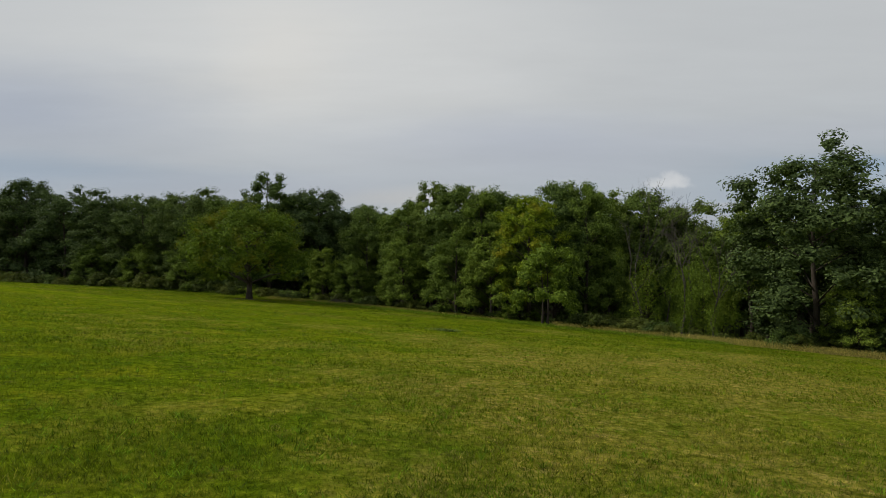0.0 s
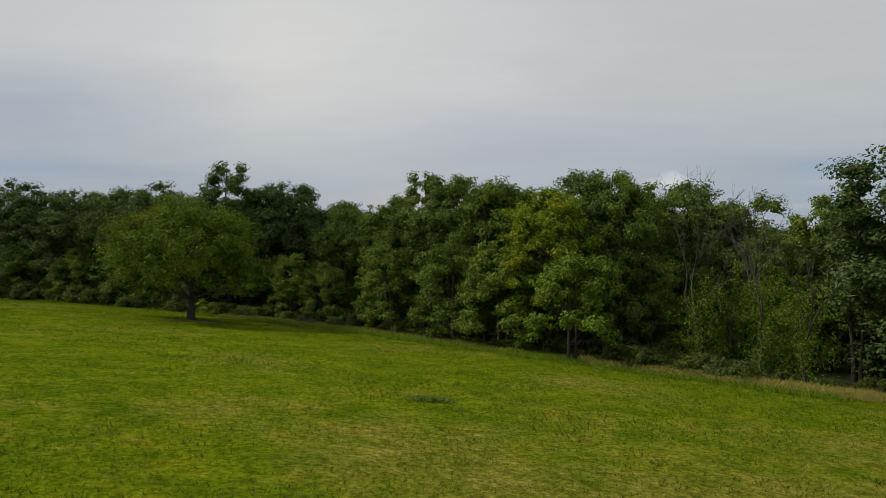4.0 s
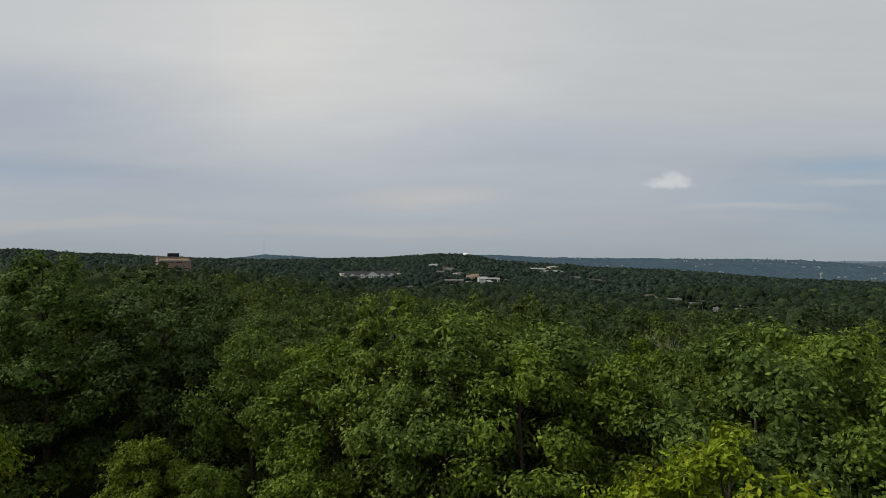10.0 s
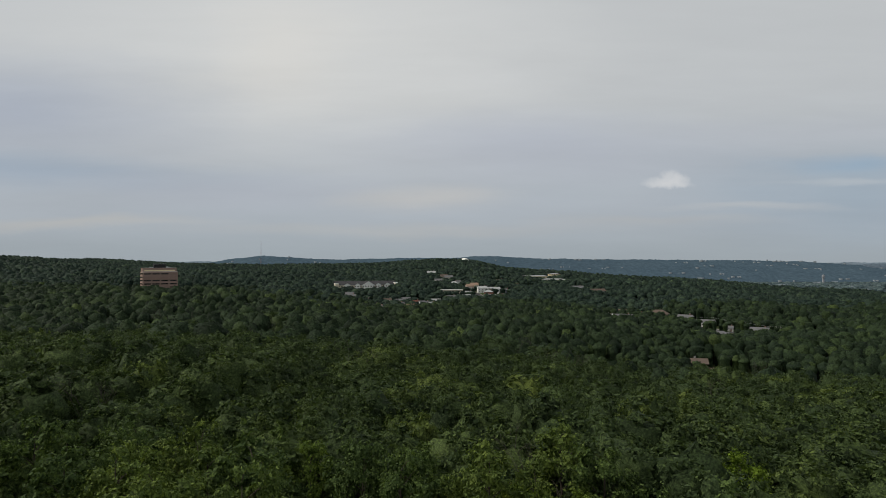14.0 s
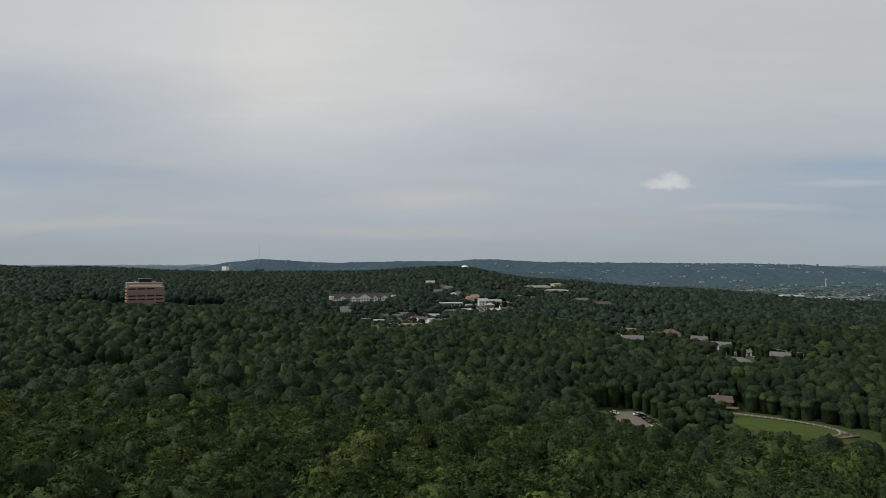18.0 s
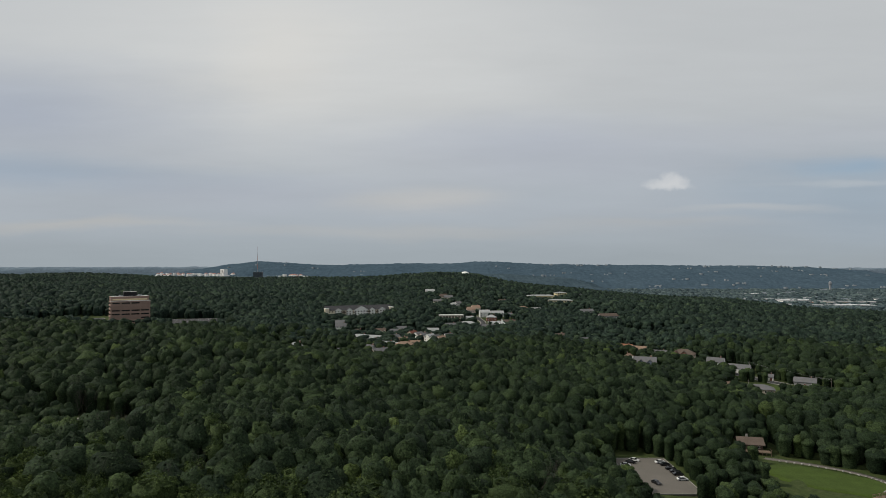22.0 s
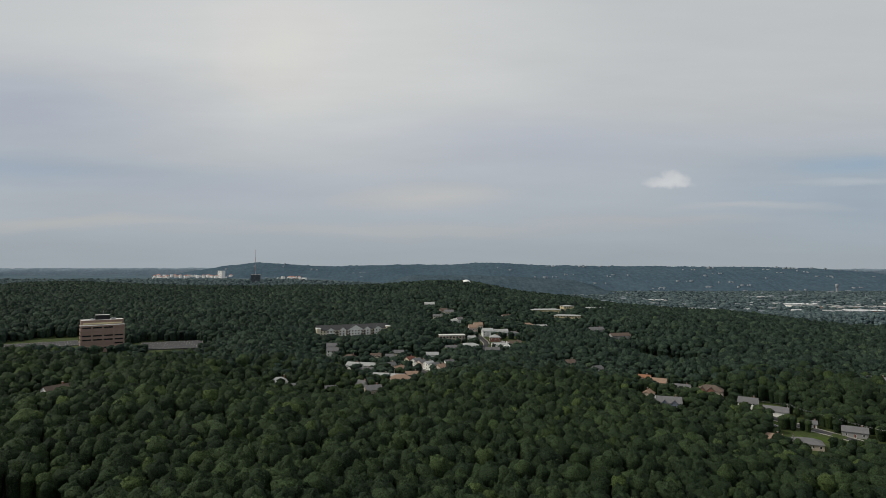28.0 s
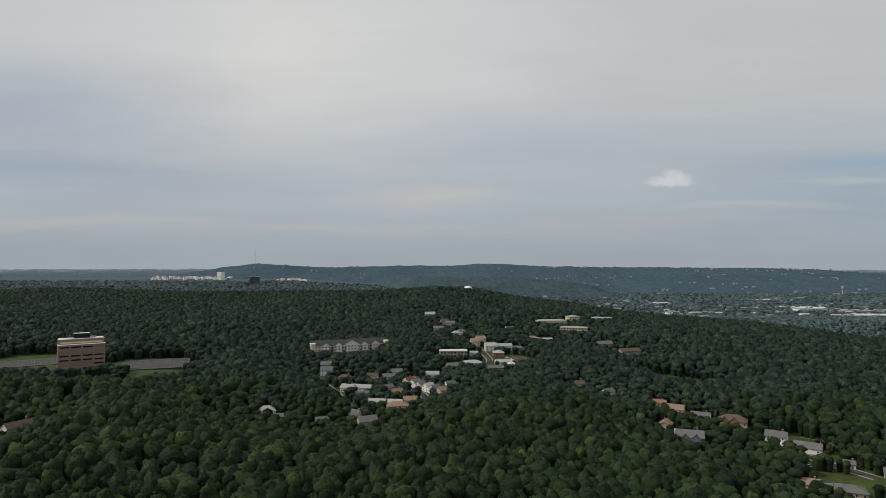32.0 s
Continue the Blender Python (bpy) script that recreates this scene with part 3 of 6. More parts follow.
# houses: middle, turn, width, depth, eaves, ridge, wall, roof, sort
HOUSES = [
    (186, 793, -30, 15, 8, 3.2, 2.0, "cream", "terracotta", "gable"), (193, 770, -30, 14, 9, 3.4, 3.0, "cream", "tan_roof", "gable"), (205, 748, -28, 14, 9, 3.2, 2.4, "white", "grey_roof", "gable"),
    (168, 722, 60, 14, 9, 3.2, 2.6, "tan", "tan_roof", "gable"), (218, 722, -25, 19, 12, 6.2, 4.0, "tan", "brown_roof", "hip"), (171, 684, -18, 18, 11, 5.6, 3.6, "blue", "grey_roof", "gable"),
    (230, 684, -35, 13, 9, 5.4, 3.2, "white", "grey_roof", "gable"), (242, 668, -35, 16, 9, 3.4, 2.8, "white", "grey_roof", "gable"), (251, 640, -30, 6, 5, 2.8, 1.8, "white", "grey_roof", "gable"),
    (207, 607, -28, 11, 8, 3.2, 2.4, "cream", "tan_roof", "gable"), (222, 598, -22, 19, 11, 3.2, 2.6, "tan", "grey_roof", "hip"), (268, 622, -32, 14, 9, 3.4, 2.6, "grey", "grey_roof", "gable"),
    (133, 856, 10, 10, 8, 4.0, 2.6, "cream", "brown_roof", "gable"), (153, 826, 30, 10, 8, 4.0, 2.6, "white", "grey_roof", "gable"), (396, 786, -38, 16, 10, 4.5, 3.0, "white", "grey_roof", "gable"),
    (-127, 722, 15, 13, 9, 3.6, 3.4, "white", "light_roof", "hip"), (-114, 708, 15, 7, 6, 2.8, 1.8, "white", "grey_roof", "gable"), (-255, 640, 62, 17, 12, 4.0, 4.2, "white", "brown_roof", "gable"),
    (-114, 890, 5, 12, 9, 5.5, 3.2, "white", "grey_roof", "gable"), (-119, 914, 5, 11, 8, 5.5, 3.2, "blue", "grey_roof", "gable"), (-93, 874, -20, 13, 9, 3.2, 3.0, "brown", "brown_roof", "hip"),
    (-83, 829, -20, 12, 9, 4.0, 2.8, "white", "light_roof", "gable"), (-71, 836, -15, 18, 8, 3.4, 2.4, "white", "light_roof", "gable"), (-47, 832, 40, 9, 8, 5.0, 2.6, "white", "grey_roof", "gable"),
    (-67, 882, 0, 11, 8, 4.6, 2.4, "cream", "brown_roof", "gable"), (-52, 880, 10, 9, 8, 5.0, 2.4, "white", "grey_roof", "gable"), (-38, 818, 40, 11, 8, 4.0, 2.6, "pink", "tan_roof", "gable"),
    (-50, 768, -10, 14, 9, 4.2, 2.4, "blue", "light_roof", "gable"), (-36, 775, -10, 12, 9, 3.4, 2.0, "white", "light_roof", "gable"), (-32, 749, 8, 17, 10, 5.6, 3.0, "cream", "tan_roof", "hip"),
    (-50, 702, 25, 13, 9, 3.4, 3.0, "tan", "grey_roof", "gable"), (-81, 696, 20, 9, 7, 3.2, 2.6, "brown", "grey_roof", "gable"), (-60, 716, -40, 9, 7, 4.2, 2.8, "white", "grey_roof", "gable"),
    (-24, 784, 5, 11, 9, 4.2, 2.6, "pink", "tan_roof", "gable"), (-8, 900, 0, 14, 9, 3.8, 2.6, "white", "light_roof", "gable"), (-68, 806, 12, 13, 9, 3.2, 2.4, "tan", "grey_roof", "gable"),
    (-30, 866, 42, 9, 8, 5.2, 2.6, "cream", "red_roof", "gable"), (-23, 858, 42, 9, 8, 5.2, 2.6, "white", "grey_roof", "gable"), (-17, 849, 42, 9, 8, 5.2, 2.6, "pink", "grey_roof", "gable"),
    (-10, 840, 42, 9, 8, 5.2, 2.6, "white", "light_roof", "gable"), (-4, 831, 42, 9, 8, 5.2, 2.6, "white", "grey_roof", "gable"), (2, 822, 42, 9, 8, 5.2, 2.6, "pink", "tan_roof", "gable"), (10, 855, 30, 10, 8, 4.0, 2.6, "white", "grey_roof", "gable"),
    (86, 1383, 10, 22, 10, 4.5, 2.2, "white", "light_roof", "gable"), (99, 1461, 10, 16, 10, 4.5, 2.6, "tan", "brown_roof", "gable"), (13, 1192, 0, 14, 10, 6.0, 3.2, "cream", "grey_roof", "gable"), (5, 1206, 10, 12, 9, 6.0, 3.4, "tan", "brown_roof", "gable"),
    (21, 1132, 0, 12, 9, 5.0, 2.8, "white", "light_roof", "hip"), (28, 1140, 20, 9, 8, 5.0, 2.6, "white", "grey_roof", "gable"), (44, 1066, 10, 11, 10, 7.0, 3.4, "pink", "tan_roof", "gable"), (52, 1082, 10, 12, 10, 7.0, 3.4, "cream", "tan_roof", "gable"),
    (62, 1040, 5, 14, 11, 6.5, 3.2, "white", "light_roof", "gable"), (80, 1046, 5, 18, 11, 5.0, 2.6, "white", "light_roof", "gable"), (69, 1004, 0, 13, 11, 5.0, 3.2, "brick", "light_roof", "hip"), (96, 1040, 0, 14, 9, 3.6, 2.4, "blue", "grey_roof", "hip"),
    (35, 955, 12, 22, 13, 3.8, 2.6, "white", "light_roof", "hip"), (72, 962, 5, 20, 12, 4.0, 1.6, "white", "light_roof", "gable"), (90, 975, 5, 16, 10, 3.6, 2.2, "tan", "brown_roof", "gable"), (123, 1103, 10, 15, 9, 3.6, 2.4, "tan", "tan_roof", "hip"),
    (100, 1169, 10, 13, 9, 3.6, 2.4, "white", "brown_roof", "gable"), (209, 1060, 15, 20, 10, 5.0, 3.0, "grey", "grey_roof", "gable"), (227, 1012, 15, 26, 11, 6.0, 3.0, "grey", "brown_roof", "gable"), (140, 1097, 5, 18, 7, 3.0, 1.4, "white", "light_roof", "gable"),
    (-130, 1511, 0, 16, 10, 5.0, 3.0, "white", "light_roof", "gable"), (-107, 1500, 20, 14, 9, 5.0, 3.0, "white", "grey_roof", "gable"), (-19, 1273, 10, 16, 10, 6.0, 3.2, "white", "light_roof", "gable"), (-4, 1166, -5, 14, 10, 5.0, 2.6, "cream", "grey_roof", "gable"),
    (60, 930, 0, 16, 10, 4.0, 2.4, "blue", "grey_roof", "gable"), (14, 940, 15, 14, 9, 3.6, 2.6, "grey", "grey_roof", "gable"), (40, 1010, 0, 10, 8, 3.2, 2.0, "white", "light_roof", "gable"), (-45, 905, 5, 12, 9, 4.0, 2.6, "cream", "grey_roof", "gable"),
]
ROADS = [
    ("road", 7.0, ((166, 768), (186, 752), (216, 716), (222, 690), (240, 650), (262, 612), (285, 570))), ("road", 6.0, ((-125, 880), (-108, 850), (-92, 820), (-80, 780), (-62, 735))), ("road", 6.0, ((-30, 900), (-22, 880), (-26, 850), (-12, 820), (-14, 790))),
    ("road", 7.0, ((30, 1110), (52, 1030), (58, 985), (50, 950), (70, 905))), ("road", 5.0, ((-268, 812), (-258, 775), (-282, 735), (-262, 700))), ("road", 5.5, ((-194, 468), (-161, 461), (-135, 440), (-129, 415))),
    ("lane", 3.6, ((153, 469), (164, 467), (174, 463), (186, 455), (194, 444), (196, 434), (195, 425))),
]
# clearings: middle, half width, half depth, turn; some reach forward to open the camera's view
CLEARINGS = [
    (-152, 446, 14, 18, 0),
    (95, 436, 17, 32, 0), (93, 398, 13, 22, 0), (176, 400, 28, 26, 0), (158, 472, 13, 15, 0), (174, 436, 34, 26, -32), (158, 420, 20, 20, 0), (-334, 842, 30, 20, 33), (-305, 800, 20, 18, 0), (-288, 884, 46, 46, 20), (-262, 836, 26, 30, 20), (-425, 905, 60, 40, 33), (-398, 850, 50, 44, 33), (-110, 992, 52, 18, 23), (-268, 810, 10, 40, 20),
    (168, 1214, 30, 16, 0), (208, 1250, 16, 14, 0), (188, 1148, 28, 16, 0), (262, 1280, 30, 16, 0), (15, 990, 30, 16, 0), (245, 690, 18, 14, 0), (240, 608, 32, 16, -30), (80, 985, 26, 30, 0), (246, 890, 44, 20, -33),
]
HX, HY = np.array([h[0] for h in HOUSES]), np.array([h[1] for h in HOUSES])


def open_ground(x, y):
    """True where no tree of the wood stands."""
    x, y = np.asarray(x), np.asarray(y)
    hit = y < wood_edge(x) + 1.5
    for cx, cy, a, b, turn in CLEARINGS:
        w = radians(turn)
        u, v = (x - cx) * math.cos(w) + (y - cy) * math.sin(w), -(x - cx) * math.sin(w) + (y - cy) * math.cos(w)
        hit |= (u / a) ** 2 + (v / b) ** 2 < 1
    for hx, hy, turn, w, d, *_ in HOUSES:
        hit |= ((x - hx) / (0.55 * w + 1.5)) ** 2 + ((y - hy + 5) / (0.52 * w + 7)) ** 2 < 1
    for _, width, line in ROADS:
        for (ax, ay), (bx, by) in zip(line, line[1:]):
            t = np.clip(((x - ax) * (bx - ax) + (y - ay) * (by - ay)) / ((bx - ax) ** 2 + (by - ay) ** 2), 0, 1)
            hit |= np.hypot(x - ax - t * (bx - ax), y - ay - t * (by - ay)) < width * 0.5 + 3.5
    return hit


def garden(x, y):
    """How far a tree stands back from houses and clearings: 0 beside them, 1 in the deep wood; low values keep the
    camera's view open.
    """
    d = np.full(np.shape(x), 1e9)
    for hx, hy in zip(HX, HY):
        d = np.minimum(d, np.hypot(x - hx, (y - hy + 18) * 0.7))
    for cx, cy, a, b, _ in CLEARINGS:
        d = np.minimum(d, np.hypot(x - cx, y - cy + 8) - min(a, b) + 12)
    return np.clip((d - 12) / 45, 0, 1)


def half_seen(y):
    """Half the width of the strip that the flight overlooks."""
    return np.maximum(0.71 * (y - 45) + 12, 0.74 * np.minimum(y, 178) + 12)


def stand(rng, y0, y1, gap):
    """Places of trees between two distances, on a loose grid that widens with the distance."""
    xs, ys, row = [], [], y0
    while row < y1:
        g, half = gap(row), half_seen(row)
        x = np.arange(-half, half, g) + rng.uniform(0, g)
        xs.append(x + rng.uniform(-0.46, 0.46, len(x)) * g)
        ys.append(row + rng.uniform(-0.46, 0.46, len(x)) * g)
        row += g * 0.87
    x, y = np.concatenate(xs), np.concatenate(ys)
    keep = ~open_ground(x, y)
    for tx, ty, r in TAKEN:
        keep &= np.hypot(x - tx, y - ty) > r
    return x[keep], y[keep]


def brow(x):
    """Where the wooded hills end and the land falls to the valley in the east."""
    return np.interp(x, (250, 442, 490, 640, 800, 1000), (1950, 1560, 1310, 1160, 1060, 900)) + 25


TAKEN += [(32, 91, 6.5), (37, 84, 6.0), (29, 84, 5.0)]

# the nearest of the wood, tree by tree
x, y = stand(rng, 40, 178, lambda d: 6.7)
far = y - wood_edge(x)
order = np.argsort(far + 0.10 * np.abs(x))
for n, i in enumerate(order[:310]):
    near = n < 14
    sunny = x[i] > 12 and y[i] < 165
    kind = "ash" if rng.uniform() > (0.45 if sunny else 0.86) else "oak" if near else "shaded_oak"
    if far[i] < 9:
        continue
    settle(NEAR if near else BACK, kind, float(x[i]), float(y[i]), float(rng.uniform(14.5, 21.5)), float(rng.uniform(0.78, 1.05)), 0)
rest = order[310:]


def woodland(name, places, makers, mat, label, tall=(0.8, 1.1), smooth=True):
    """Many trees joined into one wood: each place gets one of the shapes, turned and scaled."""
    px, py = places
    V, faces, tints, count = [], [], [], 0
    z = ground(px, py)
    # trees lowered so houses, clearings and the park lawn show from the camera
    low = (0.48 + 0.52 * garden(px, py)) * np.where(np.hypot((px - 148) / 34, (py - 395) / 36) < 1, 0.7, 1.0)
    for k, (f, q) in enumerate(makers):
        mine = np.arange(len(px)) % len(makers) == k
        m = int(mine.sum())
        a, s = rng.uniform(0, 2 * math.pi, m), rng.uniform(*tall, m)
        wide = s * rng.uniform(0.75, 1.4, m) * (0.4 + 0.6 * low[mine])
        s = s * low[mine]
        c, d = np.cos(a) * wide, np.sin(a) * wide
        out = np.empty((m, len(f), 3), dtype=np.float32)
        out[:, :, 0] = c[:, None] * f[:, 0] - d[:, None] * f[:, 1] + px[mine][:, None]
        out[:, :, 1] = d[:, None] * f[:, 0] + c[:, None] * f[:, 1] + py[mine][:, None]
        out[:, :, 2] = s[:, None] * f[:, 2] + z[mine][:, None]
        V.append(out.reshape(-1, 3))
        faces.append((q[None] + (np.arange(m) * len(f))[:, None, None] + count).reshape(-1, 4))
        count += m * len(f)
        tints.append(np.repeat(rng.beta(1.4, 2.8, m), len(q)))
    me = quads_mesh(name, np.concatenate(V), mat, np.concatenate(faces), np.concatenate(tints), smooth)
    return tagged(new(name, me), label, "woodland", kind="stuff")


def crowns(seed, count, rings, sides, sprays, spray, height=18.0, radius=4.2, knobs=22, rough=0.10):
    """Domed crowns with bulging lobes, the outer sprays of leaves standing loose on the dome."""
    out = []
    for i in range(count):
        r = np.random.default_rng(seed + i)
        rad, top = radius * r.uniform(0.88, 1.15), height * r.uniform(0.92, 1.06)
        low = top * 0.46
        core = np.array((0, 0, low + (top - low) * 0.40))
        ways = r.normal(size=(knobs, 3))
        ways[:, 2] = np.abs(ways[:, 2]) * 1.2
        ways /= np.linalg.norm(ways, axis=1, keepdims=True)
        v = np.linspace(0.02, 1.0, rings + 1)[:, None]
        a = (np.arange(sides) / sides * 2 * math.pi)[None] + np.zeros_like(v)
        d = np.stack([np.sin(v * math.pi * 0.62) * np.cos(a), np.sin(v * math.pi * 0.62) * np.sin(a), np.cos(v * math.pi * 0.62) + 0 * a], 2)
        swell = 0.74 + 0.0 * a
        for w in ways:
            swell = np.maximum(swell, 0.66 + r.uniform(0.24, 0.46) * np.exp(-(np.arccos(np.clip((d * w).sum(2), -1, 1)) / r.uniform(0.22, 0.38)) ** 2))
        swell = swell * r.uniform(1 - rough, 1 + rough, swell.shape)
        g = d * swell[:, :, None] * (rad, rad, (top - low) * 0.60) + core
        hem = np.stack([r.uniform(0.85, 1.12, sides), r.uniform(0.6, 0.95, sides)])[:, :, None]
        g = np.concatenate([g, g[-1:] * (1, 1, 0) * hem[:1] + (0, 0, top * 0.27), g[-1:] * (1, 1, 0) * hem[1:] + (0, 0, 0.3)])
        rings_all = rings + 2
        V = g.reshape(-1, 3)
        F = np.array([(k * sides + s, (k + 1) * sides + s, (k + 1) * sides + (s + 1) % sides, k * sides + (s + 1) % sides) for k in range(rings_all) for s in range(sides)])
        if sprays:
            shell = F
            c = V[shell]
            area = np.linalg.norm(np.cross(c[:, 2] - c[:, 0], c[:, 3] - c[:, 1]), axis=1) * np.where(np.arange(len(shell)) < rings * sides, 1.0, 0.7)
            pick = r.choice(len(shell), sprays, p=area / area.sum())
            m = r.uniform(size=(sprays, 4))
            m /= m.sum(1, keepdims=True)
            at = (V[shell[pick]] * m[:, :, None]).sum(1)
            n = (at - core) / (rad, rad, (top - low) * 0.60)
            n /= np.linalg.norm(n, axis=1, keepdims=True)
            q = leaf_quads(r, at + n * spray * r.uniform(-0.2, 0.9, (sprays, 1)), n * 0.6 + r.normal(0, 0.45, n.shape) + (0, 0, 0.6), spray * r.uniform(0.6, 1.3, sprays))
            F = np.concatenate([F, np.arange(sprays * 4).reshape(-1, 4) + len(V)])
            V = np.concatenate([V, q.reshape(-1, 3)])
        out.append((V, F))
    return out


def leafy_crowns(seed, count, leaves, leaf, height=18.0, radius=4.6):
    """Crowns of loose leaves in masses, round a dense inner bulk."""
    out = []
    for i in range(count):
        r = np.random.default_rng(seed + i)
        high, wide = height * r.uniform(0.92, 1.06), radius * r.uniform(0.9, 1.12)
        q, _ = crown_shape(r, high, wide, high * 0.34, "round", 150, leaves, leaf, 0.21)
        V, F = crowns(seed + i, 1, 6, 11, 0, 1.0, high * 0.90, wide * 0.82, 20, 0.12)[0]
        out.append((np.concatenate([V, q.reshape(-1, 3)]), np.concatenate([F, np.arange(len(q) * 4).reshape(-1, 4) + len(V)])))
    return out


CANOPY, HILLS = "mixed green deciduous wood, its crowns closed into a canopy", "dark green wooded hills seen from far off"
woodland("woodland", (x[rest], y[rest]), leafy_crowns(100, 8, 1500, 0.25), M["wood_near"], CANOPY, (0.85, 1.15))
x, y = stand(rng, 178, 1950, lambda d: np.interp(d, (178, 330, 720, 1080, 1950), (6.0, 6.3, 7.0, 7.8, 9.6)))
keep = y < brow(x)
x, y = x[keep], y[keep]
belt = y + rng.normal(0, 22, len(y))
for y0, y1, shapes, mat, label in (
    (0, 330, leafy_crowns(130, 12, 1150, 0.30), "wood_near", CANOPY),
    (330, 520, crowns(160, 10, 6, 11, 280, 0.45, 18.0, 4.7, 22, 0.14), "wood_mid", "green deciduous wood on gently falling land"),
    (520, 760, crowns(168, 10, 5, 10, 150, 0.58, 18.0, 5.0, 20, 0.15), "wood_mid", "green deciduous wood on gently falling land"),
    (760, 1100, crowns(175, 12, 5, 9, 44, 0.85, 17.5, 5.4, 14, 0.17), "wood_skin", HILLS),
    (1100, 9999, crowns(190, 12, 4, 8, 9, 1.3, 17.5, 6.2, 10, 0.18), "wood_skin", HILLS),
):
    mine = (belt >= y0) & (belt < y1)
    woodland("woodland", (x[mine], y[mine]), shapes, M[mat], label, (0.82, 1.10), False)

# the wood goes on to both sides of the strip that is flown along
gx, gy = np.meshgrid(np.arange(-330, 331, 9.2), np.arange(20, 420, 8.2))
gx, gy = (gx + rng.uniform(-3.8, 3.8, gx.shape)).ravel(), (gy + rng.uniform(-3.5, 3.5, gy.shape)).ravel()
keep = (np.abs(gx) > half_seen(gy) + 2) & ~open_ground(gx, gy)
gx, gy = gx[keep], gy[keep]
woodland("woodland", (gx, gy), crowns(220, 6, 7, 12, 40, 0.6, 18.0, 6.6, 22, 0.15), M["wood_far"], "mixed green deciduous wood, its crowns closed into a canopy", (0.85, 1.12), False)

# ---- buildings and roads ----
M["white"] = weathered("white_siding", (0.78, 0.78, 0.75), 0.6, 0.12, 3.0, 0.3)
M["cream"] = weathered("cream_siding", (0.70, 0.64, 0.50), 0.7, 0.15, 3.0, 0.3)
M["tan"] = weathered("tan_stucco", (0.44, 0.38, 0.31), 0.85, 0.18, 4.0, 0.3)
M["blue"] = weathered("blue_grey_siding", (0.16, 0.19, 0.24), 0.7, 0.15, 3.0, 0.3)
M["grey"] = weathered("grey_siding", (0.28, 0.28, 0.28), 0.7, 0.15, 3.0, 0.3)
M["pink"] = weathered("pink_siding", (0.62, 0.50, 0.44), 0.7, 0.15, 3.0, 0.3)
M["brown"] = weathered("brown_boards", (0.10, 0.075, 0.06), 0.85, 0.25, 3.0, 0.3)
M["brick"] = weathered("red_brick", (0.26, 0.13, 0.10), 0.9, 0.2, 6.0, 0.2)
M["pale_brick"] = weathered("pale_brown_brick", (0.285, 0.20, 0.165), 0.9, 0.15, 5.0, 0.12)
M["yellow_brick"] = weathered("yellow_brick", (0.62, 0.53, 0.33), 0.85, 0.15, 4.0, 0.2)
M["grey_roof"] = weathered("grey_shingles", (0.135, 0.135, 0.14), 0.9, 0.22, 2.5, 0.25)
M["light_roof"] = weathered("pale_roofing", (0.33, 0.34, 0.34), 0.8, 0.15, 2.5, 0.25)
M["brown_roof"] = weathered("brown_shingles", (0.11, 0.085, 0.07), 0.9, 0.25, 2.5, 0.25)
M["tan_roof"] = weathered("tan_shingles", (0.27, 0.19, 0.14), 0.9, 0.22, 2.5, 0.25)
M["red_roof"] = weathered("dark_red_shingles", (0.15, 0.065, 0.05), 0.9, 0.22, 2.5, 0.25)
M["terracotta"] = weathered("orange_tiles", (0.25, 0.125, 0.075), 0.85, 0.22, 2.5, 0.25)
M["dark_roof"] = weathered("charcoal_shingles", (0.055, 0.055, 0.058), 0.9, 0.22, 2.0, 0.2)
M["flat_roof"] = weathered("pale_gravel_roof", (0.55, 0.54, 0.52), 0.9, 0.12, 1.5, 0.1)
M["asphalt"] = weathered("asphalt", (0.060, 0.060, 0.063), 0.92, 0.25, 1.2, 0.08)
M["pale_asphalt"] = weathered("worn_pale_asphalt", (0.15, 0.138, 0.122), 0.92, 0.15, 1.2, 0.1)
M["concrete"] = weathered("concrete", (0.29, 0.28, 0.26), 0.9, 0.15, 2.0, 0.3)
M["paint"] = weathered("white_road_paint", (0.45, 0.45, 0.44), 0.8, 0.12, 3.0, 0.5)
M["lawn"] = weathered("garden_lawn", (0.048, 0.076, 0.014), 0.95, 0.35, 1.5, 0.15)
M["black_metal"] = weathered("black_metal", (0.02, 0.02, 0.022), 0.5, 0.2, 3.0, 0.5, 0.1)
M["steel"] = weathered("grey_steel", (0.35, 0.36, 0.37), 0.45, 0.15, 3.0, 0.5, 0.1, 0.6)
M["soil"] = weathered("bare_soil", (0.078, 0.066, 0.030), 0.95, 0.35, 3.0, 0.6)
M["rubber"] = weathered("rubber", (0.02, 0.02, 0.02), 0.8, 0.1)
M["timber"] = weathered("weathered_timber", (0.20, 0.15, 0.11), 0.9, 0.3, 5.0, 0.6)
M["pole_wood"] = weathered("grey_pole_timber", (0.16, 0.14, 0.12), 0.9, 0.25, 5.0, 0.6)


def glass_material():
    m, tr, p = material("dark_window_glass", 0.08, 0.0, 0.6)
    n = noise_of(tr, 0.8, 2.0)
    tr.links.new(ramp(tr, n, ((0.3, (0.008, 0.010, 0.012)), (0.7, (0.022, 0.026, 0.030)))), p.inputs["Base Color"])
    return m


M["glass"] = glass_material()


def boxes(items):
    """A bmesh of boxes, each given by its middle and its sizes."""
    bm = bmesh.new()
    for (cx, cy, cz), (sx, sy, sz) in items:
        bmesh.ops.create_cube(bm, size=1, matrix=Matrix.Translation((cx, cy, cz)) @ Matrix.Diagonal((sx, sy, sz, 1)))
    return bm


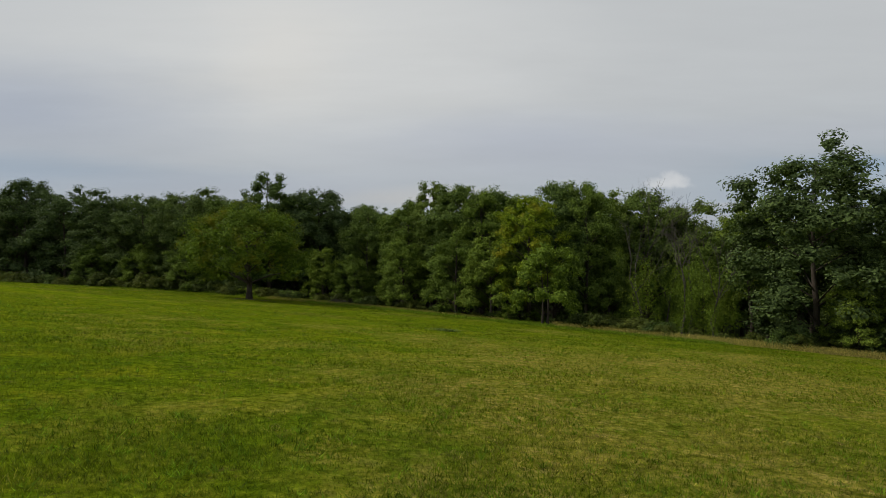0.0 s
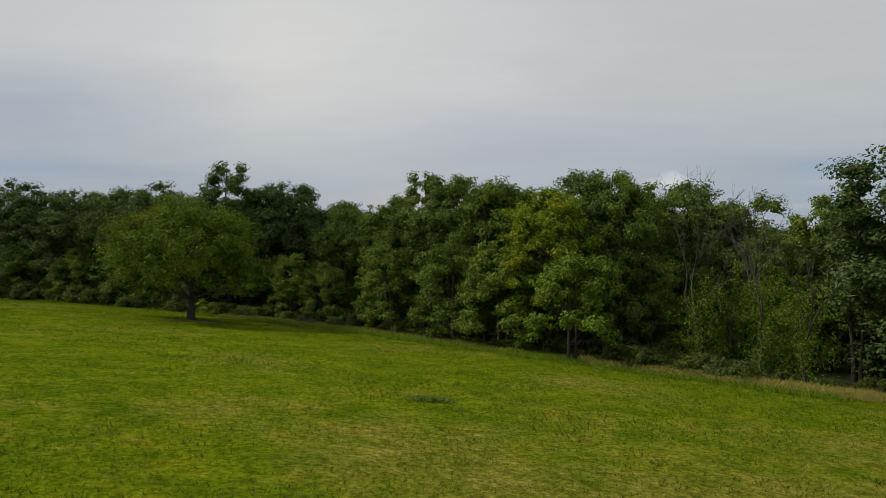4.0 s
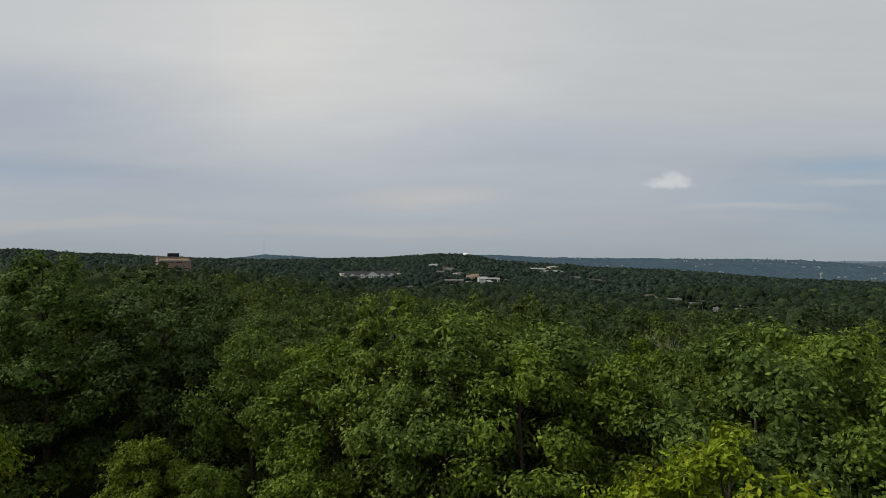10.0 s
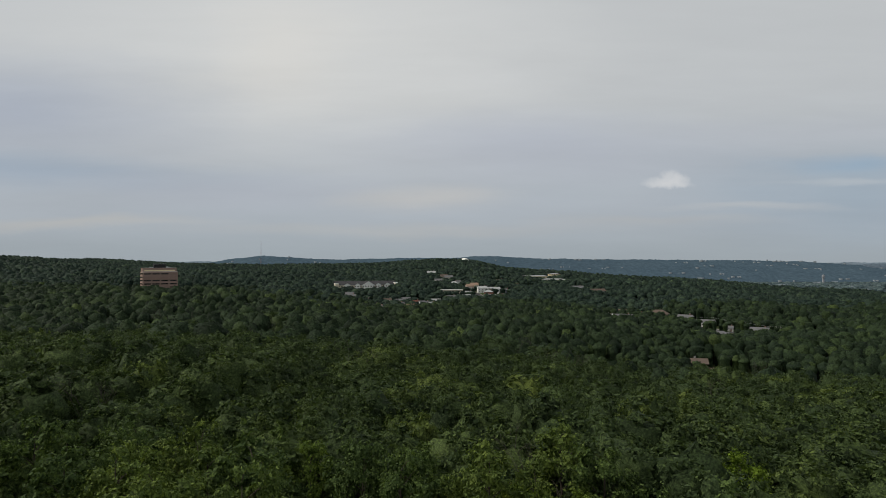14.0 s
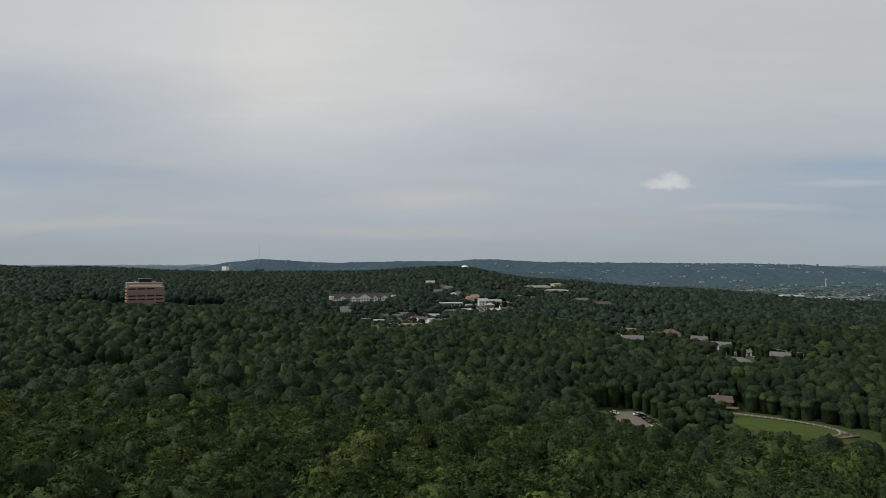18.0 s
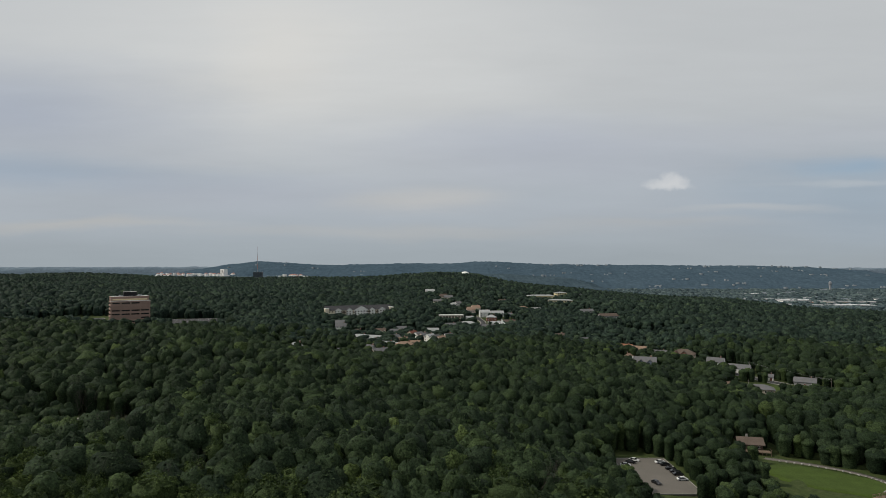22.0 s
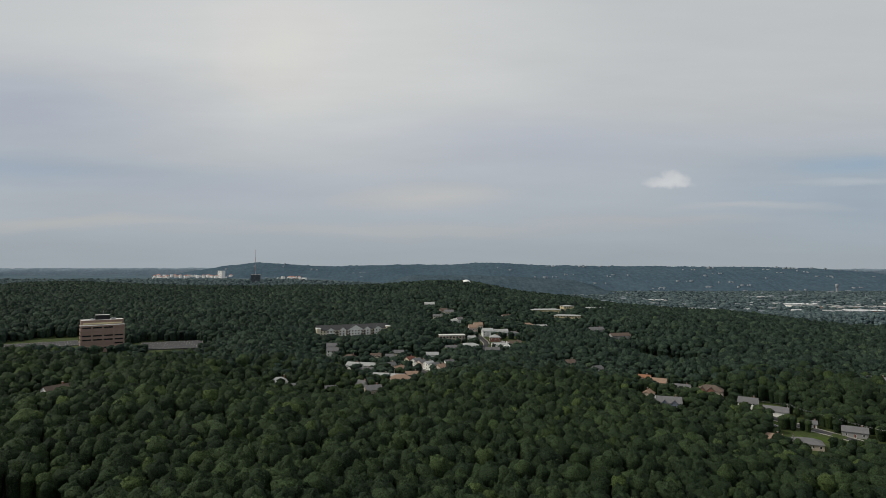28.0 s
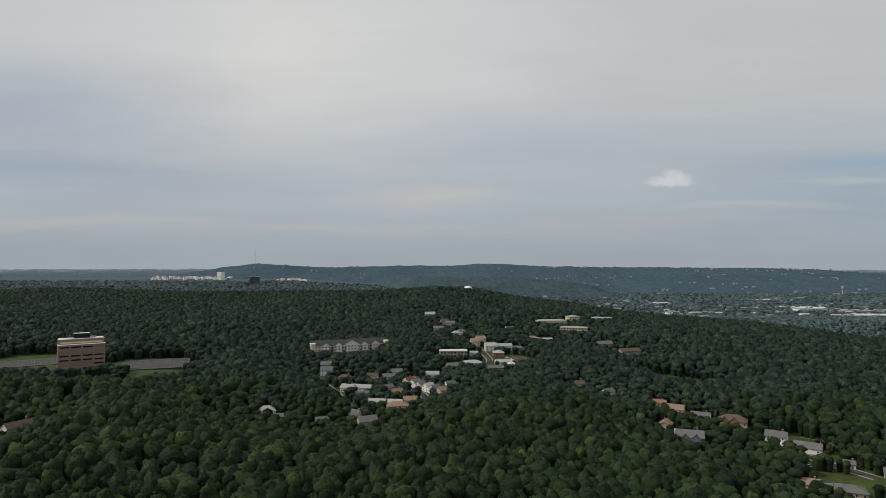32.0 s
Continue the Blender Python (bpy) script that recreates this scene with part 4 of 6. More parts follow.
def solid(corners, faces):
    bm = bmesh.new()
    vs = [bm.verts.new(c) for c in corners]
    for f in faces:
        bm.faces.new([vs[i] for i in f])
    bmesh.ops.recalc_face_normals(bm, faces=bm.faces)
    return bm


def thing(name, x, y, turn, label, category, group="", z=None):
    e = new(name)
    e.matrix_world = pose(x, y, float(ground(x, y)) if z is None else z, 0, 0, turn)
    return tagged(e, label, category, group)


def gable_walls(w, d, h, r):
    a, b = w / 2, d / 2
    return solid([(-a, -b, -2.5), (a, -b, -2.5), (a, b, -2.5), (-a, b, -2.5), (-a, -b, h), (a, -b, h), (a, b, h), (-a, b, h), (-a, 0, h + r - 0.1), (a, 0, h + r - 0.1)],
                 [(0, 1, 5, 4), (2, 3, 7, 6), (1, 2, 6, 9, 5), (3, 0, 4, 8, 7), (0, 3, 2, 1), (4, 5, 9, 8), (6, 7, 8, 9)])


def gable_roof(w, d, h, r, over=0.5, thick=0.22):
    a, b = w / 2 + over, d / 2 + over
    drop = r * over / (d / 2)
    lo, hi = h - drop, h + r
    c = []
    for s in (-a, a):
        c += [(s, -b, lo), (s, 0, hi), (s, b, lo), (s, b, lo + thick), (s, 0, hi + thick), (s, -b, lo + thick)]
    return solid(c, [(0, 5, 4, 1), (1, 4, 3, 2), (6, 7, 10, 11), (7, 8, 9, 10), (5, 11, 10, 4), (4, 10, 9, 3), (0, 1, 7, 6), (1, 2, 8, 7), (0, 6, 11, 5), (2, 3, 9, 8)])


def hip_roof(w, d, h, r, over=0.5, thick=0.22):
    a, b = w / 2 + over, d / 2 + over
    e = max(0.3, a - b)
    lo = h - 0.15
    c = [(-a, -b, lo), (a, -b, lo), (a, b, lo), (-a, b, lo), (-a, -b, lo + thick), (a, -b, lo + thick), (a, b, lo + thick), (-a, b, lo + thick), (-e, 0, h + r), (e, 0, h + r)]
    return solid(c, [(0, 3, 2, 1), (0, 1, 5, 4), (1, 2, 6, 5), (2, 3, 7, 6), (3, 0, 4, 7), (4, 5, 9, 8), (5, 6, 9), (6, 7, 8, 9), (7, 4, 8)])


def window(parent, at, w, h, side="front", frame_mat="white"):
    """A framed window with its pane, on the front or on an end wall."""
    x, y, z = at
    t = 0.09
    if side == "front":
        bars = [((x, y, z + h / 2), (w + 0.2, 0.14, t)), ((x, y, z - h / 2), (w + 0.3, 0.2, t)), ((x - w / 2, y, z), (t, 0.14, h)), ((x + w / 2, y, z), (t, 0.14, h)), ((x, y, z), (w, 0.12, 0.05))]
        pane = [((x, y + 0.02, z), (w, 0.06, h))]
    else:
        bars = [((x, y, z + h / 2), (0.14, w + 0.2, t)), ((x, y, z - h / 2), (0.2, w + 0.3, t)), ((x, y - w / 2, z), (0.14, t, h)), ((x, y + w / 2, z), (0.14, t, h)), ((x, y, z), (0.12, w, 0.05))]
        pane = [((x, y, z), (0.06, w, h))]
    win = part("window", boxes(bars), M[frame_mat], parent)
    part("pane", boxes(pane), M["glass"], win)


COLOURS = {"white": "white", "cream": "cream", "tan": "tan", "blue": "blue-grey", "grey": "grey", "pink": "pinkish", "brown": "dark brown", "brick": "red brick"}
ROOFS = {"grey_roof": "grey", "light_roof": "pale grey", "brown_roof": "brown", "tan_roof": "tan", "red_roof": "dark red", "terracotta": "orange tiled"}


def house(x, y, turn, w, d, h, r, wall, roof, sort, n):
    far = y > 930
    storeys = "two-storey" if h > 4.4 else "low"
    e = thing("house", x, y, turn, f"{storeys} {COLOURS[wall]} house with a {ROOFS[roof]} {sort} roof among trees", "house", "houses of the suburb")
    if sort == "gable":
        part("wall", gable_walls(w, d, h, r), M[wall], e)
        part("roof", gable_roof(w, d, h, r), M[roof], e)
    else:
        part("wall", boxes([((0, 0, h / 2 - 1.25), (w, d, h + 2.5))]), M[wall], e)
        part("roof", hip_roof(w, d, h, r), M[roof], e)
    k = max(2, int(w / 3.6))
    for level in range(2 if h > 4.4 else 1):
        zc = 1.7 + level * 2.8
        for i in range(k):
            wx = -w / 2 + w * (i + 0.5) / k
            if level == 0 and i == k // 2:
                door = part("door", boxes([((wx, -d / 2 - 0.04, 1.05), (1.0, 0.14, 2.1))]), M[("timber", "white", "red_roof")[n % 3]], e)
                part("door_frame", boxes([((wx - 0.56, -d / 2 - 0.06, 1.1), (0.12, 0.18, 2.2)), ((wx + 0.56, -d / 2 - 0.06, 1.1), (0.12, 0.18, 2.2)), ((wx, -d / 2 - 0.06, 2.2), (1.24, 0.18, 0.12))]), M["white"], e)
                if not far:
                    part("step", boxes([((wx, -d / 2 - 0.7, -0.6), (1.8, 1.3, 1.3))]), M["concrete"], e)
            else:
                window(e, (wx, -d / 2 - 0.03, zc), 1.15, 1.35)
        for sx in (-1, 1):
            for wy in (-d / 4, d / 4):
                window(e, (sx * (w / 2 + 0.03), wy, zc), 1.0, 1.3, "end")
    if n % 3 != 1:
        ch = part("chimney", boxes([((w * 0.28, d * 0.12, h + r * 0.75), (0.9, 0.7, r * 0.9 + 1.2))]), M["brick"], e)
        part("chimney_cap", boxes([((w * 0.28, d * 0.12, h + r * 1.2 + 0.6), (1.1, 0.9, 0.16))]), M["concrete"], ch)
    if n % 4 == 0 and not far:
        part("porch_roof", boxes([((-w * 0.22, -d / 2 - 1.1, 2.65), (w * 0.4, 2.3, 0.2))]), M[roof], e)
        for sx in (-0.40, -0.04):
            part("porch_post", boxes([((w * sx, -d / 2 - 2.0, 1.0), (0.18, 0.18, 3.2))]), M["white"], e)
    if n == 5:
        part("chimney", boxes([((-w / 2 - 0.35, -1.5, 4.2), (0.8, 1.2, 10.5))]), M["white"], e, "tall white outside chimney")
        part("deck", boxes([((1.0, -d / 2 - 2.0, 1.2), (12, 3.6, 0.25)), ((1.0, -d / 2 - 3.7, 2.1), (12, 0.1, 0.1))]), M["white"], e)
        for i in range(7):
            part("deck_post", boxes([((-4.6 + i * 1.9, -d / 2 - 3.7, 0.4), (0.14, 0.14, 3.6))]), M["white"], e)
        for sx in (-3.0, 4.0):
            part("dormer", gable_roof(4.4, 4.6, 0, 2.2), M[roof], e).matrix_local = pose(sx, -3.6, 5.4, 0, 0, 90)
            part("dormer_wall", gable_walls(4.2, 3.6, 0.1, 2.0), M[wall], e).matrix_local = pose(sx, -3.9, 5.4, 0, 0, 90)
    if n == 4:
        for sx in (-6.0, 0.5):
            part("cross_gable", gable_roof(5.4, 6.0, 0, 2.8), M[roof], e).matrix_local = pose(sx, -4.6, 6.2, 0, 0, 90)
            part("gable_wall", gable_walls(5.2, 5.2, 0.1, 2.6), M["brick"], e).matrix_local = pose(sx, -4.9, 6.2, 0, 0, 90)
    return e


for n, h in enumerate(HOUSES):
    house(*h, n)


def strip(points, width, lift, end=0.0):
    """A ribbon that follows the ground."""
    pts = [Vector((*p, 0)) for p in points]
    line = []
    for a, b in zip(pts, pts[1:]):
        k = max(2, int((b - a).length / 4))
        line += [a.lerp(b, i / k) for i in range(k)]
    line.append(pts[-1])
    for _ in range(6):
        line = [line[0]] + [(line[i - 1] + line[i] * 2 + line[i + 1]) / 4 for i in range(1, len(line) - 1)] + [line[-1]]
    V, Fc = [], []
    for i, p in enumerate(line):
        t = (line[min(i + 1, len(line) - 1)] - line[max(i - 1, 0)]).normalized()
        s = Vector((-t.y, t.x, 0)) * width / 2
        top = float(max(ground(p.x + s.x, p.y + s.y), ground(p.x - s.x, p.y - s.y), ground(p.x, p.y))) + lift
        for q in (p + s, p - s):
            V += [(q.x, q.y, top), (q.x, q.y, top - 1.2)]
    for i in range(len(line) - 1):
        a, b = 4 * i, 4 * i + 4
        Fc += [(a, a + 2, b + 2, b), (a + 1, a, b, b + 1), (a + 2, a + 3, b + 3, b + 2)]
    return np.array(V), np.array(Fc)


for n, (sort, width, line) in enumerate(ROADS):
    v, f = strip(line, width, 0.12)
    tagged(new(f"road_{n + 1}", quads_mesh("road", v, M["pale_asphalt" if sort == "lane" else "asphalt"], f)), "narrow worn asphalt road between trees and gardens", "road", kind="structure")
    if sort == "road":
        for s in (-1, 1):
            e = [(a[0] + s * (width / 2 + 0.9) * 0.8, a[1] + s * (width / 2 + 0.9) * 0.6) for a in line]
            v, f = strip(e, 1.3, 0.22)
            tagged(new(f"pavement_{2 * n + (s > 0) + 1}", quads_mesh("pavement", v, M["concrete"], f)), "pale concrete footpath beside the road", "pavement", kind="structure")


def yard(name, x, y, a, b, turn, mat, label, category, lift=0.08):
    """A level patch of lawn or paving, an uneven oval or a block."""
    r = np.random.default_rng(int(abs(x) * 7 + abs(y)))
    w = np.linspace(0, 2 * math.pi, 40, endpoint=False)
    p = 2.6 if mat != "lawn" else 2.0
    k = (np.abs(np.cos(w)) ** p + np.abs(np.sin(w)) ** p) ** (-1 / p) * (1 + r.normal(0, 0.02 if mat != "lawn" else 0.05, 40))
    c, s = math.cos(radians(turn)), math.sin(radians(turn))
    px, py = a * k * np.cos(w), b * k * np.sin(w)
    X, Y = x + c * px - s * py, y + s * px + c * py
    rings = [np.stack([x + (X - x) * q, y + (Y - y) * q, ground(x + (X - x) * q, y + (Y - y) * q) + lift + 0.1 * (1 - q)], 1) for q in (0.02, 0.25, 0.5, 0.75, 1.0)]
    low = rings[-1] - (0, 0, 0.8)
    V = np.concatenate(rings + [low])
    Fc = [(k0 * 40 + i, k0 * 40 + (i + 1) % 40, (k0 + 1) * 40 + (i + 1) % 40, (k0 + 1) * 40 + i) for k0 in range(5) for i in range(40)]
    tagged(new(name, quads_mesh(name, V, M[mat], np.array(Fc), smooth=False)), label, category, kind="structure")


for n, (gx, gy, ga, gb, gt) in enumerate(((173, 438, 29, 17, -36), (179, 398, 24, 17, 10), (245, 612, 17, 6, -30), (225, 655, 12, 7, -35), (-300, 812, 17, 9, 30), (-262, 912, 34, 8, 33), (-55, 862, 20, 14, 0), (-14, 885, 12, 9, 0), (12, 832, 12, 9, 0), (-98, 848, 10, 10, 0), (38, 1050, 10, 12, 0), (248, 892, 40, 15, -33))):
    yard(f"lawn_{n + 1}", gx, gy, ga, gb, gt, "lawn", "small mown lawn between trees and houses", "lawn")

# the office block
def office_building():
    e = thing("office_building", -337, 846, 33, "six-storey pale brown brick office block with dark ribbon windows", "office building", z=float(ground(-337, 846)) + 2.5)
    w, d, floors, fh = 38.0, 19.0, 6, 3.95
    h = floors * fh
    part("wall", boxes([((0, 0, h / 2 - 1.5), (w, d, h + 3))]), M["pale_brick"], e)
    for level in range(floors):
        z = level * fh
        part("spandrel", boxes([((0, 0, z + 3.2), (w + 0.7, d + 0.7, 1.5))]), M["pale_brick"], e)
        bays = 4
        for i in range(bays):
            if (level == 0 and i < 2) or (level == 1 and i < 3) or (level == 5 and i == 3) or level == 4:
                continue
            cx = -w / 2 + w * (i + 0.5) / bays
            part("window", boxes([((cx, -d / 2 - 0.06, z + 1.75), (w / bays - 1.6, 0.2, 1.35))]), M["glass"], e, "dark ribbon window")
        for i in range(3):
            part("window", boxes([((-w / 2 - 0.06, -d / 2 + d * (i + 0.5) / 3, z + 1.75), (0.2, d / 3 - 1.4, 1.35))]), M["glass"], e)
        for i in range(bays + 1):
            part("pier", boxes([((-w / 2 + w * i / bays + (0.5 if i == 0 else -0.5 if i == bays else 0), -d / 2 - 0.12, z + 1.2), (1.3, 0.5, 2.6))]), M["pale_brick"], e)
    part("terrace", boxes([((0, -d / 2 + 2.5, h + 0.12), (w + 0.9, 6.0, 0.35))]), M["flat_roof"], e, "white terrace roof along the front")
    part("upper_storey", boxes([((0, 2.6, h + 2.2), (w - 0.6, d - 5.2, 4.4))]), M["pale_brick"], e)
    part("window_strip", boxes([((0, 2.6 - (d - 5.2) / 2 - 0.05, h + 1.6), (w - 4, 0.2, 1.5))]), M["yellow_brick"], e)
    part("parapet", boxes([((0, 2.6, h + 4.5), (w, d - 4.6, 0.5))]), M["pale_brick"], e)
    part("roof", boxes([((0, 2.6, h + 4.78), (w - 1.2, d - 5.6, 0.2))]), M["flat_roof"], e)
    pent = part("plant_room", boxes([((0.5, 3.6, h + 7.0), (13.0, 6.5, 4.6))]), M["black_metal"], e, "black rooftop plant room")
    part("plant_room_roof", boxes([((0.5, 3.6, h + 9.4), (13.2, 6.7, 0.25))]), M["flat_roof"], pent)
    part("mast", boxes([((1.5, 3.8, h + 11.4), (0.22, 0.22, 4.2))]), M["steel"], e)
    for sx, sz in ((-9, 1.2), (9.5, 1.6), (11.5, 1.1), (-6.8, 0.8)):
        part("roof_unit", boxes([((sx, 4.0, h + 4.9 + sz / 2), (1.8, 1.6, sz))]), M["steel"], e)
    part("entrance", boxes([((w * 0.34, -d / 2 - 0.3, 1.4), (7.0, 0.5, 2.8))]), M["glass"], e, "dark glazed entrance")
    part("entrance_canopy", boxes([((w * 0.34, -d / 2 - 1.6, 3.1), (8.4, 3.0, 0.35))]), M["pale_brick"], e)


office_building()


def car_park(x, y, w, d, turn, rows, label, mat="asphalt"):
    """A paved car park with painted bays."""
    z = max(float(ground(x + a, y + b)) for a in (-w / 2.6, 0, w / 2.6) for b in (-d / 2.6, 0, d / 2.6)) + 0.25
    e = thing("car_park", x, y, turn, label, "car park", z=z)
    part("paving", boxes([((0, 0, -1.4), (w, d, 2.8))]), M[mat], e)
    part("kerb", boxes([((0, -d / 2, 0.03), (w, 0.3, 0.26)), ((0, d / 2, 0.03), (w, 0.3, 0.26)), ((-w / 2, 0, 0.03), (0.3, d, 0.26)), ((w / 2, 0, 0.03), (0.3, d, 0.26))]), M["concrete"], e)
    for r in range(rows):
        ry = -d / 2 + d * (r + 0.5) / rows
        lines = [((-w / 2 + 3 + 2.7 * i, ry, 0.02), (0.14, 5.0, 0.04)) for i in range(int((w - 6) / 2.7) + 1)]
        part("bay_marking", boxes(lines), M["paint"], e)
    return e


car_park(-287, 890, 62, 62, 20, 6, "empty asphalt car park with white bay lines beside offices")
car_park(-425, 888, 70, 46, 33, 4, "empty asphalt car park with white bay lines")
car_park(95, 436, 24, 46, 0, 0, "pale worn asphalt car park in a wood", "pale_asphalt")
car_park(84, 985, 16, 34, -30, 2, "small crowded asphalt car park between houses")


def car(x, y, turn, paint, label, z):
    e = thing("car", x, y, turn, label, "car", "parked cars", z)
    w, l = 1.8, 4.5
    side = [(-l / 2, 0.35), (-l / 2, 0.8), (-l / 2 + 0.9, 0.95), (l / 2 - 0.5, 0.98), (l / 2, 0.85), (l / 2, 0.35)]
    n = len(side)
    corners = [(s * w / 2, yy, zz) for s in (-1, 1) for yy, zz in side]
    part("body", solid(corners, [tuple(range(n)), tuple(range(n, 2 * n))] + [(i, (i + 1) % n, n + (i + 1) % n, n + i) for i in range(n)]), paint, e)
    cabin = [(-1.25, 0.94, 0.86), (-0.6, 1.46, 0.70), (1.0, 1.46, 0.70), (1.75, 0.96, 0.86)]
    corners = [(s * hw, yy, zz) for s in (-1, 1) for yy, zz, hw in cabin]
    part("windows", solid(corners, [(0, 1, 2, 3), (4, 5, 6, 7), (0, 1, 5, 4), (1, 2, 6, 5), (2, 3, 7, 6), (3, 0, 4, 7)]), M["glass"], e)
    part("roof", boxes([((0, 0.2, 1.48), (1.42, 1.62, 0.06))]), paint, e)
    for sx in (-0.82, 0.82):
        for yy in (-1.4, 1.4):
            bm = bmesh.new()
            bmesh.ops.create_cone(bm, cap_ends=True, segments=14, radius1=0.33, radius2=0.33, depth=0.22, matrix=pose(sx, yy, 0.33, 0, 90, 0))
            part("wheel", bm, M["rubber"], e)
    for sx in (-0.6, 0.6):
        part("headlight", boxes([((sx, -l / 2 - 0.01, 0.68), (0.36, 0.06, 0.16))]), M["paint"], e)
    return e


PAINTS = [("white", weathered("white_car_paint", (0.65, 0.66, 0.66), 0.25, 0.05, 2, 1, 0.0, 0.0, 0.5)), ("black", weathered("black_car_paint", (0.012, 0.012, 0.014), 0.2, 0.05, 2, 1, 0.0, 0.0, 0.5)),
          ("silver", weathered("silver_car_paint", (0.32, 0.33, 0.34), 0.3, 0.05, 2, 1, 0.0, 0.5, 0.5)), ("dark red", weathered("red_car_paint", (0.12, 0.02, 0.02), 0.25, 0.05, 2, 1, 0.0, 0.0, 0.5))]
lot = max(float(ground(95 + a, 436 + b)) for a in (-9, 0, 9) for b in (-17, 0, 17)) + 0.25
for cx, cy, ct, p in ((86, 448, 80, 0), (89.5, 452, 70, 1), (92, 455, 60, 0), (103, 452, 100, 0), (104, 448.5, 95, 1), (104.5, 443, 90, 1), (105, 439, 88, 1), (105, 435.5, 92, 1), (104.5, 429, 90, 0), (92, 425, 20, 1)):
    car(cx, cy, ct, PAINTS[p][1], f"{PAINTS[p][0]} parked car in the wooded car park", lot)
for cx, cy, ct, p in ((213, 622, -10, 2), (226, 640, 40, 0), (228, 663, 30, 0), (222, 668, -60, 1), (199, 700, 20, 0), (192, 605, 60, 2), (200, 617, 20, 1), (-77, 800, 10, 0), (-70, 762, 30, 2), (-18, 838, 40, 3), (-262, 832, 20, 0),
                      (78, 995, 60, 0), (81, 990, 60, 3), (84, 985, 60, 2), (87, 980, 60, 1), (90, 975, 60, 0), (80, 978, 60, 1), (77, 983, 60, 2), (136, 1093, 0, 0), (130, 1094, 0, 2), (-20, 822, 40, 0), (-28, 858, 40, 1)):
    car(cx, cy, ct, PAINTS[p][1], f"{PAINTS[p][0]} car parked near the houses", float(ground(cx, cy)) + 0.3)


def apartment_block():
    e = thing("apartment_building", -110, 1006, 23, "long cream apartment block with a dark roof and white gables", "apartment building")
    w, d, h = 90.0, 17.0, 13.0
    part("wall", boxes([((0, 0, h / 2 - 2), (w, d, h + 4))]), M["cream"], e)
    part("roof", gable_roof(w, d, h, 5.2, 0.6), M["dark_roof"], e)
    for sx in (-1, 1):
        part("end_tower", boxes([((sx * (w / 2 - 1), -d / 2 + 2, h / 2 + 0.2), (5.0, 8.0, h + 4.4))]), M["cream"], e)
        part("tower_cap", boxes([((sx * (w / 2 - 1), -d / 2 + 2, h + 2.6), (5.6, 8.6, 0.5))]), M["white"], e)
    for sx, gw, gh in ((-29, 9, 3.0), (-14, 8, 3.0), (2, 19, 5.4), (17, 8, 3.0), (31, 10, 3.2)):
        part("bay", boxes([((sx, -d / 2 - 0.6, h / 2 - 1.8), (gw, 1.6, h + 3.6))]), M["white"], e)
        part("gable_roof", gable_roof(8.0, gw, 0, gh), M["dark_roof"], e).matrix_local = pose(sx, -d / 2 + 2.4, h, 0, 0, 90)
        part("gable", gable_walls(6.6, gw - 0.6, 0.1, gh - 0.1), M["white"], e, "white gable").matrix_local = pose(sx, -d / 2 + 1.8, h, 0, 0, 90)
    for level in range(4):
        for i in range(22):
            wx = -w / 2 + 4.5 + i * (w - 9) / 21
            deep = -d / 2 - 1.45 if any(abs(wx - c) < g / 2 for c, g in ((-29, 9), (-14, 8), (2, 19), (17, 8), (31, 10))) else -d / 2 - 0.05
            part("window", boxes([((wx, deep, 1.4 + level * 3.2), (1.7, 0.2, 1.5))]), M["glass"], e)
    for level in range(1, 4):
        for sx in (-21.5, -7.7, 12.2, 23.6, 38):
            part("balcony", boxes([((sx, -d / 2 - 0.9, level * 3.2 - 0.1), (4.6, 1.8, 0.2)), ((sx, -d / 2 - 1.75, level * 3.2 + 0.5), (4.6, 0.1, 1.0))]), M["brown"], e)


apartment_block()


def slab_block(x, y, turn, w, d, h, wall, label):
    e = thing("apartment_building", x, y, turn, label, "apartment building", "yellow apartment buildings")
    part("wall", boxes([((0, 0, h / 2 - 2), (w, d, h + 4))]), M[wall], e)
    part("roof", hip_roof(w, d, h, 1.6, 0.6), M["light_roof"], e)
    for level in range(int(h / 3)):
        for i in range(int(w / 4.2)):
            part("window", boxes([((-w / 2 + 2.4 + i * 4.2, -d / 2 - 0.05, 1.6 + level * 3.0), (1.6, 0.2, 1.3))]), M["glass"], e)
        for i in range(int(d / 5)):
            for sx in (-1, 1):
                part("window", boxes([((sx * (w / 2 + 0.05), -d / 2 + 2.8 + i * 5, 1.6 + level * 3.0), (0.2, 1.5, 1.3))]), M["glass"], e)


for a in ((168, 1220, 8, 46, 13, 8.5), (208, 1252, 15, 18, 14, 12), (190, 1156, -16, 38, 13, 9), (262, 1288, -12, 34, 14, 8), (306, 1441, 0, 22, 14, 8), (330, 1470, 5, 30, 14, 6)):
    slab_block(*a, "yellow_brick", "three-storey yellow brick apartments with pale roofs on the hillside")


def flat_block(x, y, turn, w, d, h, wall, label, category, group, step=4.0, z=None, roof="flat_roof"):
    """A flat-roofed block with rows of windows."""
    e = thing("building", x, y, turn, label, category, group, z)
    part("wall", boxes([((0, 0, h / 2 - 3), (w, d, h + 6))]), M[wall], e)
    if roof == "far_red":
        part("roof", hip_roof(w, d, h, 6.0, 0.6), M[roof], e)
    else:
        part("roof", boxes([((0, 0, h + 0.2), (w + 0.8, d + 0.8, 0.5))]), M[roof], e)
    k = max(1, int(w / step))
    for level in range(max(1, int(h / 3.6))):
        part("window_row", boxes([((-w / 2 + w * (i + 0.5) / k, -d / 2 - 0.05, 1.9 + level * 3.6), (w / k * 0.6, 0.25, 1.5)) for i in range(k)]), M["glass"], e)
    return e


